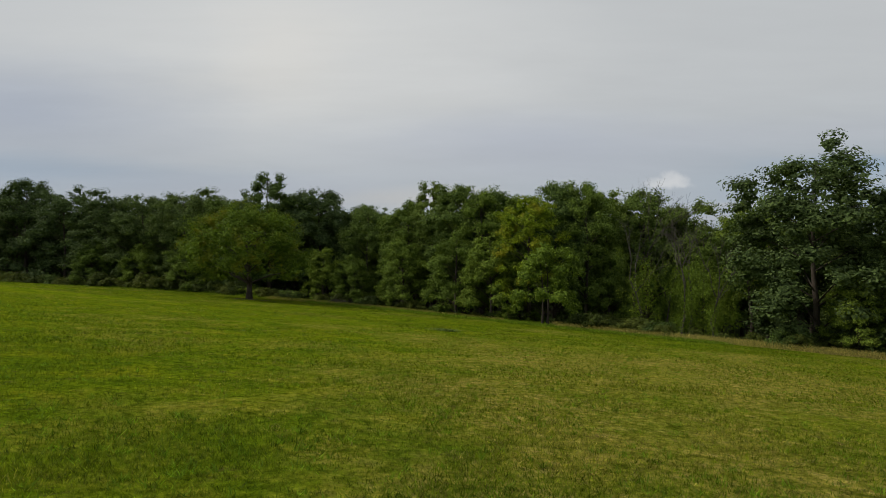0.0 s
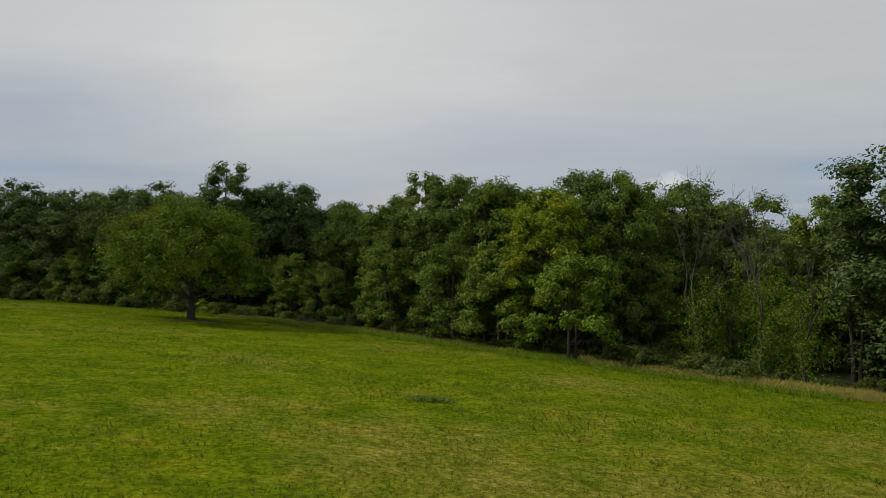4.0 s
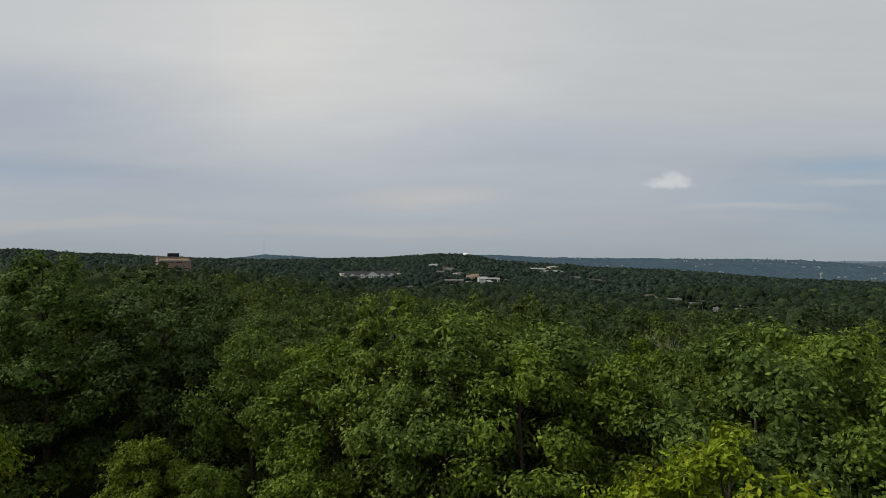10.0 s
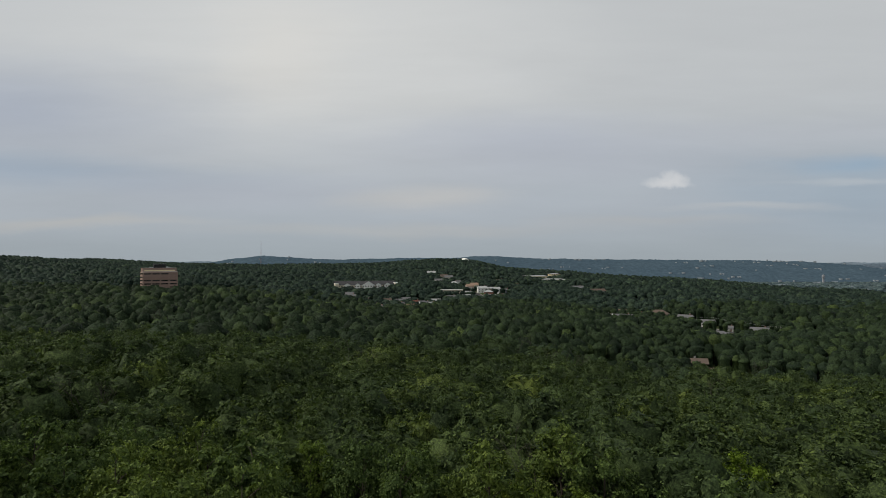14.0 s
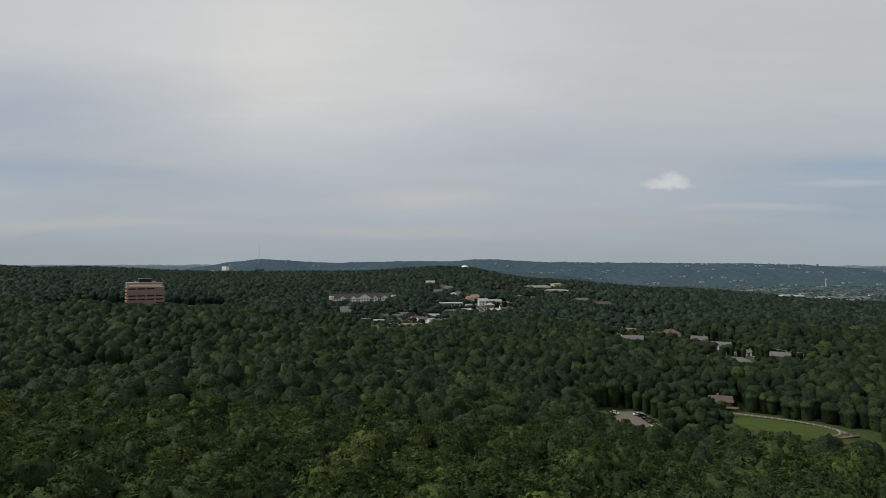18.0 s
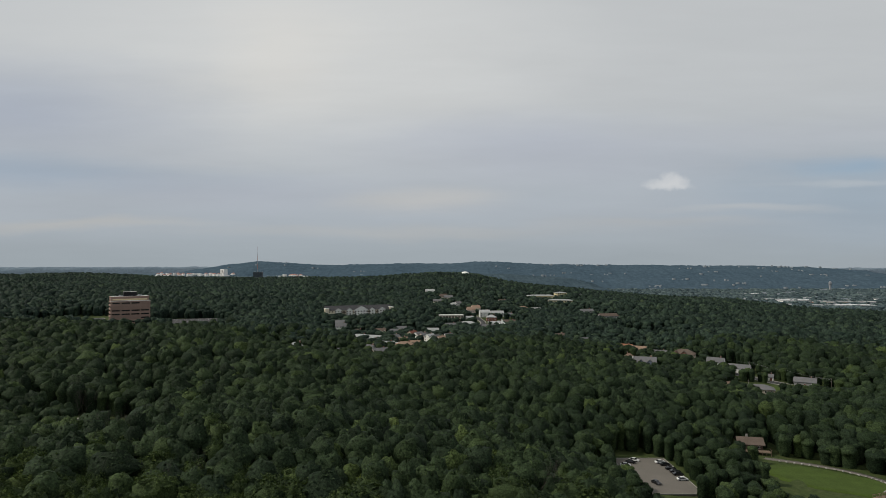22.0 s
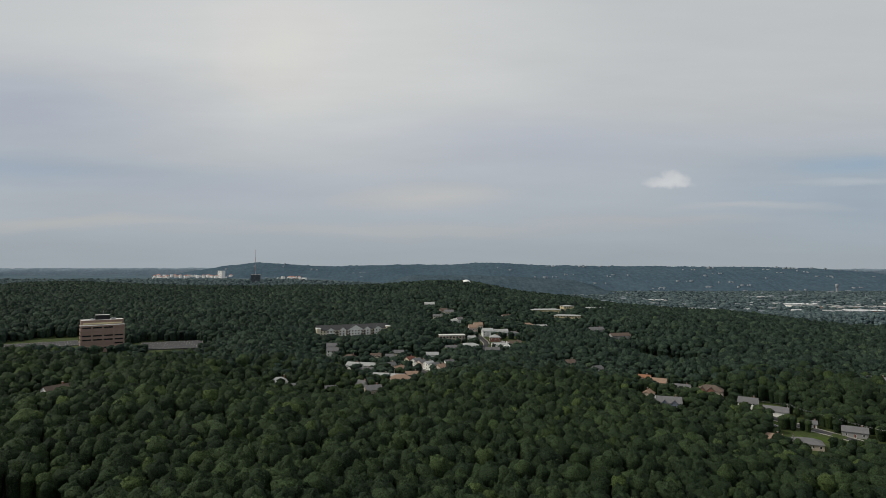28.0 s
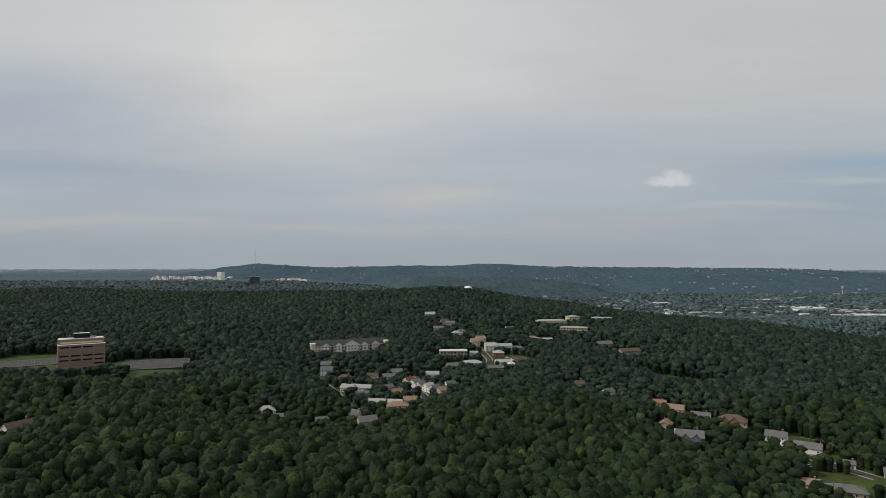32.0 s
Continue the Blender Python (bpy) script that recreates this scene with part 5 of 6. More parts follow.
flat_block(15, 1000, 4, 32, 14, 7.5, "tan", "low flat-roofed building with two rows of windows", "building", "")
e = thing("church", 77, 935, -10, "small white church with a pointed steeple", "church")
part("wall", gable_walls(9, 14, 4.5, 4), M["white"], e).matrix_local = pose(0, 3, 0, 0, 0, 90)
part("roof", gable_roof(15, 9, 4.5, 4), M["light_roof"], e).matrix_local = pose(0, 3, 0, 0, 0, 90)
part("steeple", solid([(-1.5, -6, 7), (1.5, -6, 7), (1.5, -3, 7), (-1.5, -3, 7), (0, -4.5, 14)], [(0, 1, 4), (1, 2, 4), (2, 3, 4), (3, 0, 4), (0, 3, 2, 1)]), M["white"], e)
part("tower", boxes([((0, -4.5, 3), (3, 3, 9))]), M["white"], e)

# the log cabin, its lane, the pole and the footbridge
def cabin():
    x, y = 158, 481
    e = thing("cabin", x, y, -14, "dark timber cabin with a brown roof and a raised deck", "cabin", z=float(ground(x, y)) + 1.2)
    w, d, h, r = 11, 8, 3.0, 2.2
    part("wall", gable_walls(w, d, h, r), M["brown"], e)
    part("roof", gable_roof(w, d, h, r, 0.9), M["brown_roof"], e)
    part("chimney", boxes([((-1.0, 1.2, h + r + 0.2), (1.0, 0.9, 2.0))]), M["concrete"], e)
    deck = part("deck", boxes([((2.0, -d / 2 - 2.2, 0.1), (w + 1, 4.4, 0.25))]), M["timber"], e)
    part("deck_rail", boxes([((2.0, -d / 2 - 4.3, 1.1), (w + 1, 0.1, 0.12)), ((2.0, -d / 2 - 4.3, 0.65), (w + 1, 0.06, 0.08)), ((8.4, -d / 2 - 2.2, 1.1), (0.1, 4.4, 0.12))]), M["timber"], deck)
    for i in range(7):
        part("deck_post", boxes([((-3.9 + i * 2.0, -d / 2 - 4.3, -0.4), (0.16, 0.16, 3.2))]), M["timber"], deck)
    for sx in (-3.2, 0.2, 3.4):
        window(e, (sx, -d / 2 - 0.03, 1.7), 1.2, 1.2)
    part("door", boxes([((1.9, -d / 2 - 0.04, 1.15), (0.95, 0.14, 2.05))]), M["timber"], e)


cabin()


def utility_pole(x, y, height, label, turn=0, arm=True):
    e = thing("utility_pole", x, y, turn, label, "utility pole", "utility poles")
    v, f = tube([(0, 0, -1), (0, 0, height * 0.5), (0, 0, height)], [0.19, 0.16, 0.12], 8)
    part("pole", quads_mesh("pole", v, M["pole_wood"], f, smooth=True), None, e)
    if arm:
        part("crossarm", boxes([((0, 0, height - 0.9), (2.4, 0.14, 0.16))]), M["pole_wood"], e)
        for sx in (-1.1, 0, 1.1):
            part("insulator", boxes([((sx, 0, height - 0.72), (0.12, 0.12, 0.22))]), M["steel"], e)
    bm = bmesh.new()
    bmesh.ops.create_cone(bm, cap_ends=True, segments=12, radius1=0.28, radius2=0.28, depth=0.9, matrix=Matrix.Translation((0.4, 0, height - 2.4)))
    part("transformer", bm, M["steel"], e)


utility_pole(192, 474, 10.5, "bare timber utility pole beside the park lane", 0, False)
POLES = [(248, 664, 9.5), (262, 634, 9.5), (276, 604, 9.5), (214, 596, 9.5), (-66, 742, 10), (-110, 872, 10)]
for px, py, ph in POLES:
    utility_pole(px, py, ph, "timber utility pole with a crossarm by the road", 60)


def wire(a, b, sag=1.0):
    pts = [Vector(a).lerp(Vector(b), k / 10) - Vector((0, 0, sag * 4 * (k / 10) * (1 - k / 10))) for k in range(11)]
    v, f = tube(pts, [0.03] * 11, 4)
    tagged(new("power_line", quads_mesh("power_line", v, M["steel"], f)), "thin power line sagging between utility poles", "power line", "power lines")


tops = [(px, py, float(ground(px, py)) + ph - 0.7) for px, py, ph in POLES[:3]]
for a, b in zip(tops, tops[1:]):
    for off in (-1.0, 1.0):
        wire((a[0] + off, a[1], a[2]), (b[0] + off, b[1], b[2]))
wire((230, 690, float(ground(230, 690)) + 8), tops[0], 1.2)
r = np.random.default_rng(12)
line = [(162, 465), (174, 461), (184.5, 453), (192, 443), (193.5, 434), (190, 427), (184, 423)]
for (ax, ay), (bx, by) in zip(line, line[1:]):
    for k in range(4):
        t = (k + 0.5) / 4
        sx, sy = ax + (bx - ax) * t, ay + (by - ay) * t - 1.5
        bm = bmesh.new()
        bmesh.ops.create_icosphere(bm, subdivisions=1, radius=0.55, matrix=Matrix.Diagonal((1.3, 0.9, 0.75, 1)))
        for v in bm.verts:
            v.co *= float(r.uniform(0.8, 1.15))
        me = bpy.data.meshes.new("boulder")
        bm.to_mesh(me)
        bm.free()
        me.materials.append(M["concrete"])
        b = tagged(new("boulder", me), "pale boulder set along the edge of the lane", "boulder", "boulders along the lane")
        b.matrix_world = pose(sx, sy, float(ground(sx, sy)) + 0.35, 0, 0, float(r.uniform(0, 360)))
e = thing("footbridge", 185.5, 418, 21, "low timber footbridge with railings beside the park lawn", "bridge")
part("deck", boxes([((0, 0, 0.5), (22, 2.2, 0.3))]), M["timber"], e)
for s in (-1, 1):
    part("rail", boxes([((0, s * 1.1, 1.6), (22, 0.12, 0.14)), ((0, s * 1.1, 1.1), (22, 0.08, 0.1))]), M["timber"], e)
    for i in range(12):
        part("rail_post", boxes([((-10.8 + i * 1.96, s * 1.1, 0.5), (0.16, 0.16, 2.4))]), M["timber"], e)

# ---- the far valley, its town and the ridges behind ----
def ridge(name, y, xs, zs, mat, label, depth=260, base=-100, seed=0):
    """A wooded ridge far off: a long bank with a ragged crest."""
    r = np.random.default_rng(seed)
    X = np.linspace(xs[0], xs[-1], 420)
    top = np.interp(X, xs, zs)
    kern = np.hanning(25)
    top = np.convolve(np.pad(top, 12, "edge"), kern / kern.sum(), "valid")
    rows = []
    for k, q in enumerate((0.0, 0.12, 0.25, 0.38, 0.5, 0.62, 0.74, 0.87, 1.0)):
        wide = max(5, int(110 / (X[1] - X[0])))
        bump_ = np.convolve(r.normal(0, 1, len(X) + wide - 1), np.ones(wide) / wide ** 0.5, "valid") * 6 * (0.3 if q == 1.0 else 1)
        Z = base + (top - base) * math.sin(q * math.pi / 2) + bump_ * (0.5 if q < 1 else 1) + (r.normal(0, 1.3, len(X)) if q == 1.0 else 0)
        rows.append(np.stack([X, np.full_like(X, y - depth * (1 - q)), Z], 1))
    V = np.concatenate(rows)
    n = len(X)
    Fc = [(k * n + i, k * n + i + 1, (k + 1) * n + i + 1, (k + 1) * n + i) for k in range(8) for i in range(n - 1)]
    tagged(new(name, quads_mesh(name, V, mat, np.array(Fc), smooth=True)), label, "hills", kind="structure")
    return np.stack(rows)


def ridge_houses(rows, n, u0, u1, mat, label, seed):
    """Pale houses strewn over a far slope."""
    g = np.random.default_rng(seed)
    V, Fc = [], []
    for _ in range(n):
        k, i = int(g.integers(1, 8)), int(g.uniform(u0, u1) * (rows.shape[1] - 2))
        t = g.uniform()
        p = rows[k - 1, i] * (1 - t) + rows[k, i] * t
        for _ in range(int(g.integers(1, 4))):
            w, d, h = g.uniform(6, 10) * g.choice((1, 1, 1, 2.6)), g.uniform(8, 14), g.uniform(3, 6)
            q = p + (g.uniform(-60, 60), 0, g.uniform(1, 5))
            b = len(V)
            V += [q + (sx * w / 2, sy * d / 2, sz) for sz in (-8, h) for sx, sy in ((-1, -1), (1, -1), (1, 1), (-1, 1))]
            Fc += [(b, b + 1, b + 5, b + 4), (b + 1, b + 2, b + 6, b + 5), (b + 2, b + 3, b + 7, b + 6), (b + 3, b, b + 4, b + 7), (b + 4, b + 5, b + 6, b + 7)]
    tagged(new("distant_houses", quads_mesh("distant_houses", V, mat, np.array(Fc))), label, "town", kind="stuff")


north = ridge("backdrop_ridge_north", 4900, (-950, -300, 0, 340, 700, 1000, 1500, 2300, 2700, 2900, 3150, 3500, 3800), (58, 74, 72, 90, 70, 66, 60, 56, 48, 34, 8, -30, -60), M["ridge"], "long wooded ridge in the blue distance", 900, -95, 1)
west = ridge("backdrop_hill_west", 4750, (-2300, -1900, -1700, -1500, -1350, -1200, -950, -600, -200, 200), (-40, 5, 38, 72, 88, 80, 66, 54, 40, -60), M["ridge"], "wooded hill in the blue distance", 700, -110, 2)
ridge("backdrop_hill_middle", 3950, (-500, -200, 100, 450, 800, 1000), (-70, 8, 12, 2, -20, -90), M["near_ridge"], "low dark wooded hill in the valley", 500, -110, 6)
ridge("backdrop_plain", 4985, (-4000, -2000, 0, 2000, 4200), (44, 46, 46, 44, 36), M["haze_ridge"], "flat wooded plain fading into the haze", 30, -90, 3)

M["roof_white"] = weathered("white_flat_roofs", (0.60, 0.61, 0.62), 0.8, 0.2, 0.2, 0.02)
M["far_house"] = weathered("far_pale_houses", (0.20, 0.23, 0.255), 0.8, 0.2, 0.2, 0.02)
M["far_wall"] = weathered("far_grey_walls", (0.30, 0.31, 0.33), 0.8, 0.2, 0.2, 0.02)
M["far_white"] = weathered("bright_white_walls", (0.84, 0.83, 0.80), 0.8, 0.08, 0.2, 0.02)
M["dark_tower"] = weathered("dark_tower_glass", (0.085, 0.100, 0.115), 0.4, 0.15, 0.2, 0.02)
M["far_red"] = weathered("far_red_roofs", (0.36, 0.20, 0.17), 0.8, 0.2, 0.2, 0.02)
# leaves with the valley's blue haze put into their colour
M["far_leaves"] = foliage("hazy_valley_leaves", (0.062, 0.092, 0.108), (0.072, 0.104, 0.120), (0.082, 0.114, 0.128), "attribute", None, 0.2, 0.3)
r = np.random.default_rng(31)
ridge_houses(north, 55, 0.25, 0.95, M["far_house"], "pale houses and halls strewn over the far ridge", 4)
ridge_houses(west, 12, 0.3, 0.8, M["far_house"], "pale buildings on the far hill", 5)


def warehouse(x, y, turn, w, d, h, wall, roof, label, group="warehouses of the town"):
    e = thing("warehouse", x, y, turn, label, "warehouse", group)
    part("wall", boxes([((0, 0, h / 2 - 2), (w, d, h + 4))]), M[wall], e)
    part("roof", boxes([((0, 0, h + 0.3), (w + 1, d + 1, 0.7))]), M[roof], e)
    part("roof_unit", boxes([((w * float(r.uniform(-0.35, 0.35)), d * 0.1, h + 1.6), (w * 0.06 + 2, 4, 2.2))]), M["far_wall"], e)
    k = max(2, int(w / 16))
    part("door_row", boxes([((-w / 2 + w * (i + 0.5) / k, -d / 2 - 0.2, 2.5), (w / k * 0.4, 0.5, 4))for i in range(k)]), M["glass"], e)


for n in range(38):
    u = r.uniform(0, 1)
    wy = float(2420 + 520 * r.uniform(0, 1) ** 1.3)
    wx = float((0.335 + 0.40 * u) * (wy - 256))
    big = r.uniform() < 0.45
    warehouse(wx, wy, float(r.uniform(-14, 10)), float(r.uniform(50, 130) if big else r.uniform(18, 45)), float(r.uniform(35, 70) if big else r.uniform(14, 26)), float(r.uniform(7, 11)), ("far_wall", "brick", "white", "tan")[int(r.integers(4))], ("roof_white", "roof_white", "flat_roof", "light_roof")[int(r.integers(4))],
              "low warehouse with a pale flat roof in the valley town")
warehouse(2650, 4120, 5, 190, 60, 12, "far_wall", "roof_white", "long low warehouse with a pale flat roof far off")
warehouse(2420, 4150, 5, 110, 50, 12, "cream", "roof_white", "long low warehouse with a pale flat roof far off")
warehouse(1560, 3300, -6, 120, 60, 10, "brick", "roof_white", "brick warehouse with a white roof in the valley town")
warehouse(960, 3050, 4, 90, 60, 10, "cream", "roof_white", "low warehouse with a pale flat roof in the valley town")

e = thing("water_tower", 2230, 3760, 0, "tall white water tower in the valley", "water tower", z=-95.0)
v, f = tube([(0, 0, 0), (0, 0, 34), (0, 0, 40)], [6, 6, 6], 16)
part("shaft", quads_mesh("shaft", v, M["far_wall"], f, smooth=True), None, e)
v, f = tube([(0, 0, 40), (0, 0, 41), (0, 0, 58), (0, 0, 61), (0, 0, 62)], [6, 7.5, 7.5, 5, 0.5], 16)
part("tank", quads_mesh("tank", v, M["far_wall"], f, smooth=True), None, e)


def blocks_of_town(name, places, label, walls, tall=(4, 9), size=(9, 22)):
    """Houses too far off and too many to count, joined."""
    V, Fc, k = [], [], 0
    for px, py in places:
        w, d, h = r.uniform(*size), r.uniform(*size) * 0.7, r.uniform(*tall)
        z, a = float(ground(px, py)), r.uniform(-0.5, 0.5)
        c, s = math.cos(a), math.sin(a)
        cs = [(-w / 2, -d / 2), (w / 2, -d / 2), (w / 2, d / 2), (-w / 2, d / 2)]
        for zz in (z - 2, z + h):
            V += [(px + c * q[0] - s * q[1], py + s * q[0] + c * q[1], zz) for q in cs]
        V += [(px - c * w / 2, py - s * w / 2, z + h + d * 0.3), (px + c * w / 2, py + s * w / 2, z + h + d * 0.3)]
        Fc += [(k, k + 1, k + 5, k + 4), (k + 1, k + 2, k + 6, k + 5), (k + 2, k + 3, k + 7, k + 6), (k + 3, k, k + 4, k + 7), (k + 4, k + 5, k + 9, k + 8), (k + 6, k + 7, k + 8, k + 9), (k + 5, k + 6, k + 9, k + 9), (k + 7, k + 4, k + 8, k + 8)]
        k += 10
    me = bpy.data.meshes.new(name)
    me.from_pydata(V, [], [f if f[2] != f[3] else f[:3] for f in Fc])
    me.materials.append(M[walls])
    tagged(new(name, me), label, "town", kind="stuff")


def spread(n, y0, y1, u0, u1):
    y = r.uniform(y0, y1, n)
    return [(float(r.uniform(u0, u1) * (b - 256)), float(b)) for b in y]


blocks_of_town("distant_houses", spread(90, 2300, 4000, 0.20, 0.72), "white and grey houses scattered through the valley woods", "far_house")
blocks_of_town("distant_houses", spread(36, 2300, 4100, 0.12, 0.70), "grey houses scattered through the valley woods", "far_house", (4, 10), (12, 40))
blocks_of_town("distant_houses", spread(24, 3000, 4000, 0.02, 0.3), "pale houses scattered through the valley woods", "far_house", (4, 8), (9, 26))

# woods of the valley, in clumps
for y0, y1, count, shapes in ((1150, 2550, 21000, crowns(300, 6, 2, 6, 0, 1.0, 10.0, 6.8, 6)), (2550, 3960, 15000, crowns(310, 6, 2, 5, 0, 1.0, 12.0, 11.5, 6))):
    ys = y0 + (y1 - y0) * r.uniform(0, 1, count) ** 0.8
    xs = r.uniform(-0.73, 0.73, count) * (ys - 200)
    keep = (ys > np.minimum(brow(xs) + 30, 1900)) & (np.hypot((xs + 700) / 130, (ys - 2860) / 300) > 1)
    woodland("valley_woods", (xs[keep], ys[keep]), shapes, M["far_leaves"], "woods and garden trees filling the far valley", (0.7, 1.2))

# the campus, the dark tower block, the mast, the lake
for n in range(52):
    cx = float(r.uniform(-1870, -1380)) if n < 38 else float(r.uniform(-1020, -850))
    cy = float(r.uniform(4150, 4420)) if n < 38 else float(r.uniform(3980, 4120))
    red = n % 2
    flat_block(cx, cy, float(r.uniform(-58, -30)), float(r.uniform(14, 40)), 15, float(r.uniform(7, 17)), "far_white", "pale far-off campus building on a wooded slope", "building", "campus buildings", 6.0, None, "far_red" if red else "roof_white")
flat_block(-1420, 4240, -40, 46, 26, 46, "far_white", "tall pale campus hall", "building", "campus buildings", 6.0)
flat_block(-1020, 3640, 10, 50, 28, 48, "dark_tower", "dark glass tower block below a tall mast", "building", "", 5.0)
e = thing("radio_mast", -1165, 4118, 0, "tall slender red and white radio mast", "radio mast", z=-20.0)
for k in range(7):
    v, f = tube([(0, 0, 28 * k), (0, 0, 28 * k + 28)], [2.6 - 0.3 * k, 2.3 - 0.3 * k], 4)
    part("mast_section", quads_mesh("mast_section", v, M["far_red" if k % 2 == 0 else "far_wall"], f), None, e)


def lake_material():
    m, tr, p = material("lake_water", 0.12, 0.0, 0.5)
    tr.links.new(ramp(tr, noise_of(tr, 0.05, 3.0), ((0.3, (0.06, 0.08, 0.09)), (0.7, (0.10, 0.12, 0.13)))), p.inputs["Base Color"])
    bump(tr, p, noise_of(tr, 0.3, 4.0), 0.15, 0.4)
    return m


M["lake"] = lake_material()
w = np.linspace(0, 2 * math.pi, 36, endpoint=False)
rad = 1 + 0.18 * np.sin(3 * w + 1) + 0.1 * np.sin(5 * w)
lx, ly = -700 + 95 * rad * np.cos(w), 2900 + 190 * rad * np.sin(w)
lz = float(ground(-700, 2900)) + 3.0
rings = [np.stack([-700 + (lx + 700) * q, 2900 + (ly - 2900) * q, np.full(36, lz)], 1) for q in (0.02, 0.5, 1.0)]
V = np.concatenate(rings + [rings[1] - (0, 0, 25)])
tagged(new("water", quads_mesh("water", V, M["lake"], np.array([(k * 36 + i, k * 36 + (i + 1) % 36, (k + 1) * 36 + (i + 1) % 36, (k + 1) * 36 + i) for k in range(3) for i in range(36)]))), "still lake between wooded banks, far off", "lake", kind="structure")

e = thing("water_tank", 57, 1655, 0, "low white domed water tank on the hilltop", "water tank", z=float(ground(57, 1655)))
v, f = tube([(0, 0, -1), (0, 0, 15), (0, 0, 18), (0, 0, 20), (0, 0, 20.6)], [10, 10, 8.4, 4.4, 0.4], 20)
part("tank", quads_mesh("tank", v, M["white"], f, smooth=True), None, e)
for k in range(16):
    hx, hy = 190 + k * 24 + float(r.uniform(-8, 8)), 1620 + k * 12 + float(r.uniform(-15, 15))
    flat_block(hx, hy, float(r.uniform(-10, 10)), float(r.uniform(14, 26)), 10, 6, "white", "pale row house on the wooded crest", "house", "row houses on the crest", 5.0, float(ground(hx, hy)) + 6, "light_roof")

# ---- the meadow's edge: bushes, tall grass, vines and dead wood ----
r = np.random.default_rng(77)


def bush_kind(seed, mat, w=1.6, h=1.5):
    g = np.random.default_rng(seed)
    q, mid = crown_shape(g, h, w, 0.0, "skirt", 26, 1500, 0.10, 0.30)
    return quads_mesh("foliage", q, mat)


BUSHES = [bush_kind(400 + i, M[("bush", "bush", "oak", "vine")[i]]) for i in range(4)]
STEM = quads_mesh("stem", *(lambda t: (t[0], M["bark"], t[1]))(join_tubes([tube([(0, 0, -0.3), (a * 0.3, b * 0.3, 0.5), (a, b, 1.1)], [0.05, 0.035, 0.012], 4) for a, b in ((0.6, 0.1), (-0.5, 0.4), (0.1, -0.6), (-0.2, 0.1))])))


def bush(x, y, s, kind, label):
    e = new("bush")
    e.matrix_world = pose(x, y, float(ground(x, y)) - 0.05, 0, 0, float(r.uniform(0, 360))) @ Matrix.Diagonal((s * float(r.uniform(0.9, 1.3)), s, s * float(r.uniform(0.75, 1.1)), 1))
    part("stem", STEM, None, e)
    part("foliage", BUSHES[kind], None, e)
    tagged(e, label, "bush", "bushes along the wood's edge")


for k in range(150):
    bx = float(r.uniform(-105, 60))
    by = float(wood_edge(bx)) + float(r.uniform(-1.2, 3.5))
    if math.hypot(bx - 13, by - 80) < 3.5:
        continue
    right = bx > 16
    bush(bx, by - (1.5 if right or bx < -30 else 0), float(r.uniform(0.6, 1.25)) * (1.2 if right else 1.5 if bx < -30 else 1.0), int(r.choice(4, p=(0.4, 0.3, 0.2, 0.1))), "dense tangled green bush at the edge of the wood")


def blades(name, n, place, height, mat, label, tints, lean=0.35, width=0.03):
    """Grass: bent blades of one quad each."""
    at = place(n)
    z = ground(at[:, 0], at[:, 1])
    a, h = r.uniform(0, 2 * math.pi, n), height * r.uniform(0.5, 1.25, n)
    side = np.stack([np.cos(a), np.sin(a), np.zeros(n)], 1) * (width * r.uniform(0.6, 1.4, n))[:, None]
    tip = np.stack([r.normal(0, lean, n) * h, r.normal(0, lean, n) * h, h], 1)
    p = np.stack([at[:, 0], at[:, 1], z - 0.02], 1)
    V = np.stack([p - side, p + side, p + tip + side * 0.25, p + tip - side * 0.25], 1)
    tagged(new(name, quads_mesh(name, V, mat, tint=np.clip(tints(at), 0, 1))), label, "grass", kind="stuff")


def patches(at, scale, seed):
    """A slow variation over the meadow, 0 to 1."""
    g = np.random.default_rng(seed)
    v = np.zeros(len(at))
    for _ in range(7):
        a, f, p = g.uniform(0, 2 * math.pi), g.uniform(0.5, 2.0) / scale, g.uniform(0, 6.3)
        v += np.sin((at[:, 0] * math.cos(a) + at[:, 1] * math.sin(a)) * f * 2 * math.pi + p)
    return 0.5 + v / 9


def lawn_place(y0, y1):
    def place(n):
        d = y0 + (y1 - y0) * r.uniform(0, 1, n) ** 1.3
        return np.stack([r.uniform(-0.78, 0.78, n) * d, d], 1)
    return place


def dryness(at):
    """Green to the west, drier in patches to the east."""
    east = np.clip((at[:, 0] + 2) / 22, 0, 1) * np.clip((60 - at[:, 1]) / 30, 0, 1)
    return 0.62 * patches(at, 9, 1) + 0.22 * patches(at, 2.2, 4) + 0.22 * east - 0.15 + r.uniform(-0.12, 0.26, len(at))


blades("meadow_grass", 120000, lawn_place(6.5, 24), 0.085, M["grass"], "short mown meadow grass", dryness, 0.6, 0.008)
blades("meadow_grass", 70000, lawn_place(24, 62), 0.10, M["grass"], "short mown meadow grass", dryness, 0.6, 0.018)


blades("meadow_grass", 70000, lambda n: np.stack([(q := r.uniform(0, 1, n)) * 110 - 75, wood_edge(q * 110 - 75) - 4 - 40 * r.uniform(0, 1, n) ** 1.5], 1), 0.11, M["grass"], "short mown meadow grass", dryness, 0.6, 0.035)


def edge_place(x0, x1, near, deep):
    def place(n):
        x = r.uniform(x0, x1, n)
        return np.stack([x, wood_edge(x) - near + r.uniform(0, 1, n) ** 0.8 * deep], 1)
    return place


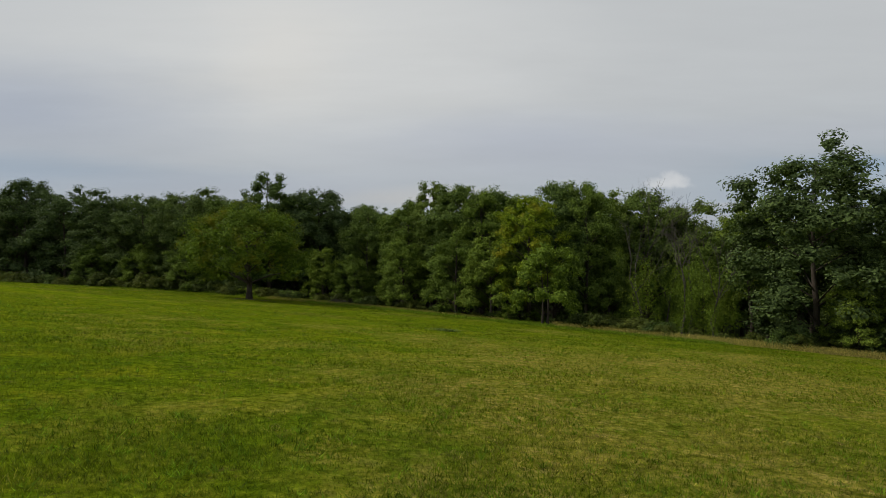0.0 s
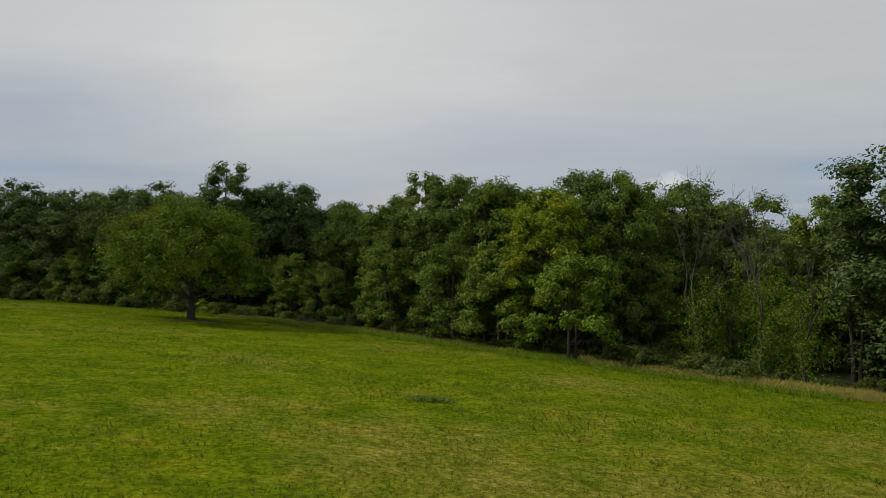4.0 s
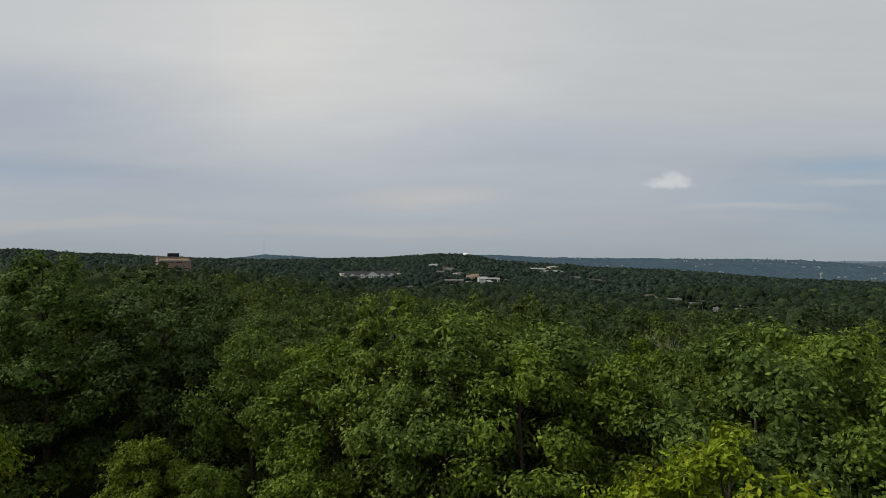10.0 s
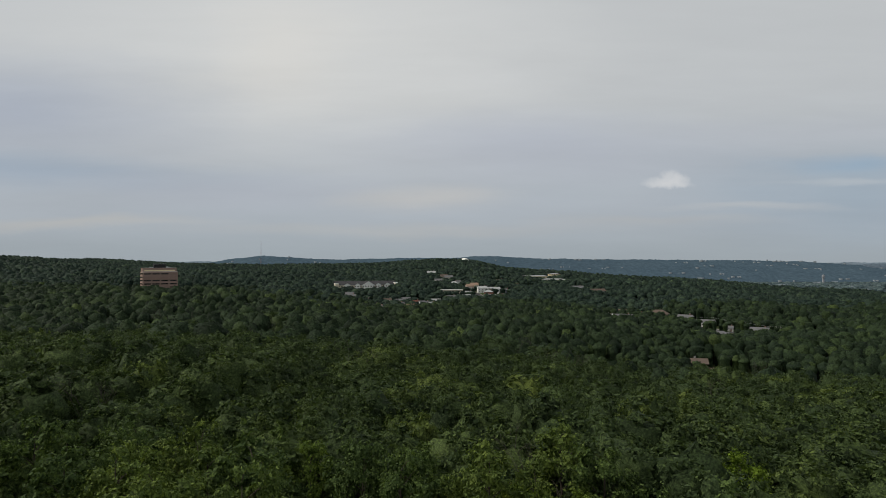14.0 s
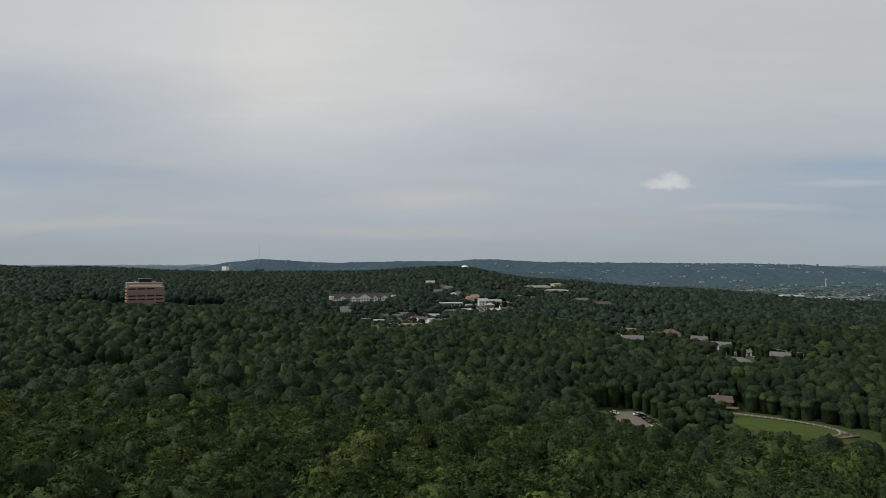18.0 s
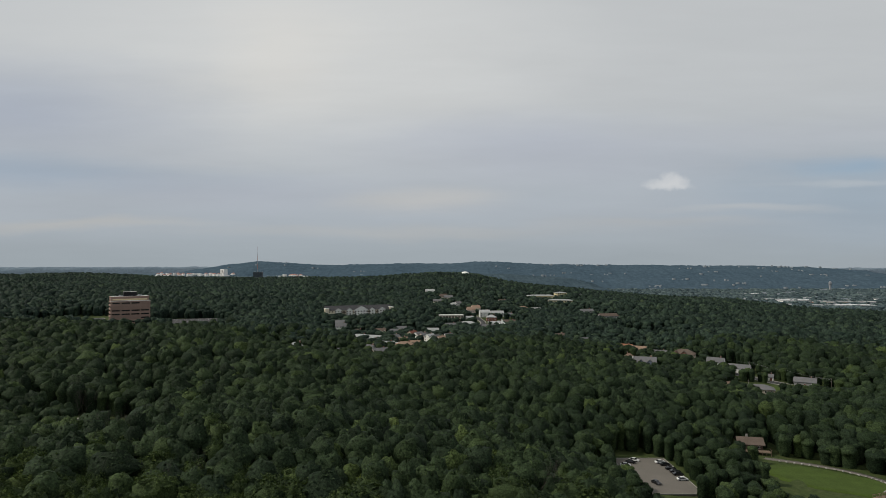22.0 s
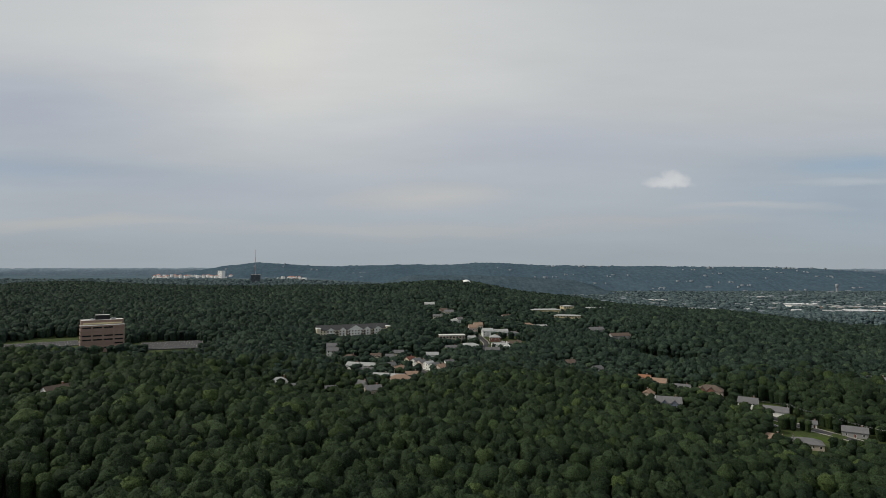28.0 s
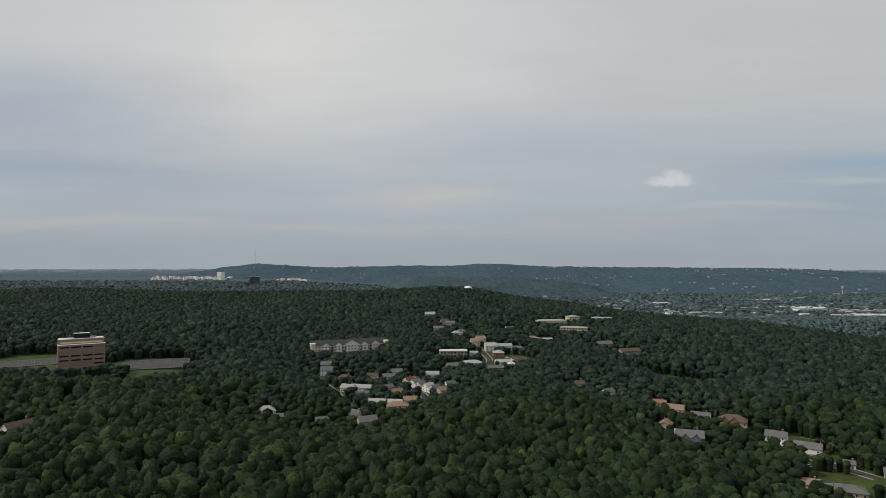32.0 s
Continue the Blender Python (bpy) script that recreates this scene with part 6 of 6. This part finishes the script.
blades("tall_grass", 42000, edge_place(-22, 30, 7.5, 8.5), 0.30, M["tall_grass"], "unmown lush green grass along the wood", lambda at: r.uniform(0.2, 0.9, len(at)), 0.5, 0.042)
blades("tall_grass", 26000, edge_place(-100, 60, 4.0, 5.5), 0.42, M["tall_grass"], "unmown tall green grass along the wood", lambda at: r.uniform(0.2, 0.9, len(at)), 0.4, 0.03)
blades("dry_grass", 20000, edge_place(14, 60, 5.5, 4.5), 0.62, M["straw"], "dry straw-coloured tall grass along the wood", lambda at: r.uniform(0.2, 1.0, len(at)), 0.55, 0.022)
blades("dry_grass", 13000, edge_place(-30, 8, 5.0, 5.0), 0.45, M["straw"], "patchy dry grass and seed heads beside bushes", lambda at: r.uniform(0.0, 0.8, len(at)), 0.35, 0.02)


def grow(g, at, way, length, girth, depth, out):
    """Bare branches that fork and thin."""
    mid = at + way * length * 0.5 + g.normal(0, 0.05, 3) * length
    end = at + way * length + g.normal(0, 0.07, 3) * length
    out.append(tube([at, mid, end], [girth, girth * 0.8, girth * 0.6], 5 if depth > 1 else 4))
    if depth == 0:
        return
    for _ in range(int(g.integers(2, 4))):
        w = way + g.normal(0, 0.36, 3) + (0, 0, 0.14)
        grow(g, end, w / np.linalg.norm(w), length * g.uniform(0.58, 0.8), girth * 0.55, depth - 1, out)


def dead_tree(seed, x, y, height, lean, vine, label, wood="dead_wood"):
    g = np.random.default_rng(seed)
    way = np.array([lean[0], lean[1], 1.0])
    way /= np.linalg.norm(way)
    out = []
    grow(g, np.array([0, 0, -0.5]), way, height * 0.36, 0.010 * height, 4 if vine else 5, out)
    e = new("dead_tree")
    e.matrix_world = pose(x, y, float(ground(x, y)))
    part("trunk", quads_mesh("trunk", *(lambda t: (t[0], M[wood], t[1]))(join_tubes(out))), None, e)
    if vine:
        n = 3600
        knots = 46
        kt = g.uniform(0.05, vine, knots)
        kc = way * (kt * height * 0.8)[:, None] + g.normal(0, 1, (knots, 3)) * (1.2, 0.9, 0.6)
        who = g.integers(knots, size=n)
        c = kc[who] + g.normal(0, 1, (n, 3)) * (0.38, 0.38, 0.55) - np.abs(g.normal(0, 0.5, (n, 1))) * (0, 0, 1)
        part("vine", quads_mesh("vine", leaf_quads(g, c, g.normal(0, 1, (n, 3)) + (0, 0, 0.5), 0.10 * g.uniform(0.6, 1.3, n)), M["vine"]), None, e, "light green climbing vine")
    tagged(e, label, "dead tree", "dead trees")


for k, (dx, dy, dh, ln, vine) in enumerate(((28.5, 95, 23.5, (0.03, 0), 0.0), (31, 95, 22, (0.08, 0), 0.0), (30.5, 87, 15, (0.25, 0), 0.75), (33.5, 86, 17, (0.12, 0), 0.7), (36, 84, 14, (0.22, 0), 0.85), (24.5, 80, 16, (0.14, 0), 0.75), (29.5, 78, 15, (0.22, 0.1), 0.8), (33, 76, 13, (-0.1, 0), 0.85))):
    dead_tree(500 + k, dx, dy, dh, ln, vine, "bare dead tree hung with climbing vines" if vine else "thin half-bare tree with fine bare branches")

for k, (dx, dy) in enumerate(((38, 300), (45, 306), (-62, 330), (-95, 300), (30, 345), (-20, 250), (70, 250), (-110, 380), (12, 170), (-50, 190), (120, 330), (-150, 430))):
    dead_tree(540 + k, dx, dy, 21, (0.03, 0), 0.0, "grey dead tree standing bare in the canopy")

dead_tree(560, 28.4, 135.5, 19, (0.0, 0), 0.0, "bleached white dead tree standing in the canopy", "pale_wood")
out = []
g = np.random.default_rng(9)
for _ in range(60):
    a = g.normal(0, 1, 2) * (1.2, 0.5)
    w = g.normal(0, 1, 3) * (1, 1, 0.35)
    w /= np.linalg.norm(w)
    c = np.array([a[0], a[1], abs(g.normal(0.3, 0.25))])
    out.append(tube([c - w * 0.8, c, c + w * 0.8], [0.02, 0.03, 0.01], 4))
v, f = join_tubes(out)
pile = tagged(new("brushwood", quads_mesh("brushwood", v, M["dead_wood"], f)), "low pile of grey cut brushwood on the grass", "brush pile")
pile.matrix_world = pose(-17.5, 103.5, float(ground(-17.5, 103.5)))
# a dark tuft of clover on the meadow
g = np.random.default_rng(14)
c = g.normal(0, 1, (900, 2)) * (0.62, 0.30) + (0.2, 52.0)
z = ground(c[:, 0], c[:, 1]) + g.uniform(0.03, 0.22, 900)
tagged(new("weed_patch", quads_mesh("weed_patch", leaf_quads(g, np.stack([c[:, 0], c[:, 1], z], 1), g.normal(0, 0.5, (900, 3)) + (0, 0, 1), 0.06 * g.uniform(0.6, 1.3, 900)), M["oak"])), "dark green patch of weeds in the mown meadow", "weeds", kind="stuff")
# bare worn soil under the lone tree
yard("bare_ground", LONE[0] + 1.2, LONE[1] - 0.8, 6.4, 3.4, 0, "soil", "worn bare soil under the lone tree", "soil", -0.04)

# coarse tufts that break up the mown grass
blades("grass_tufts", 15600, lambda n: np.repeat(lawn_place(6.5, 60)(n // 13), 13, 0) + r.normal(0, 0.07, (n // 13 * 13, 2)), 0.13, M["tall_grass"], "coarse dark tufts in the mown meadow", lambda at: r.uniform(0.0, 0.4, len(at)), 0.7, 0.012)
blades("dry_tufts", 19500, lambda n: np.repeat(lawn_place(6.5, 60)(n // 13) + (6.0, 0.0), 13, 0) + r.normal(0, 0.10, (n // 13 * 13, 2)), 0.07, M["straw"], "dry straw tufts in the mown meadow", lambda at: r.uniform(0.0, 0.6, len(at)), 0.9, 0.012)
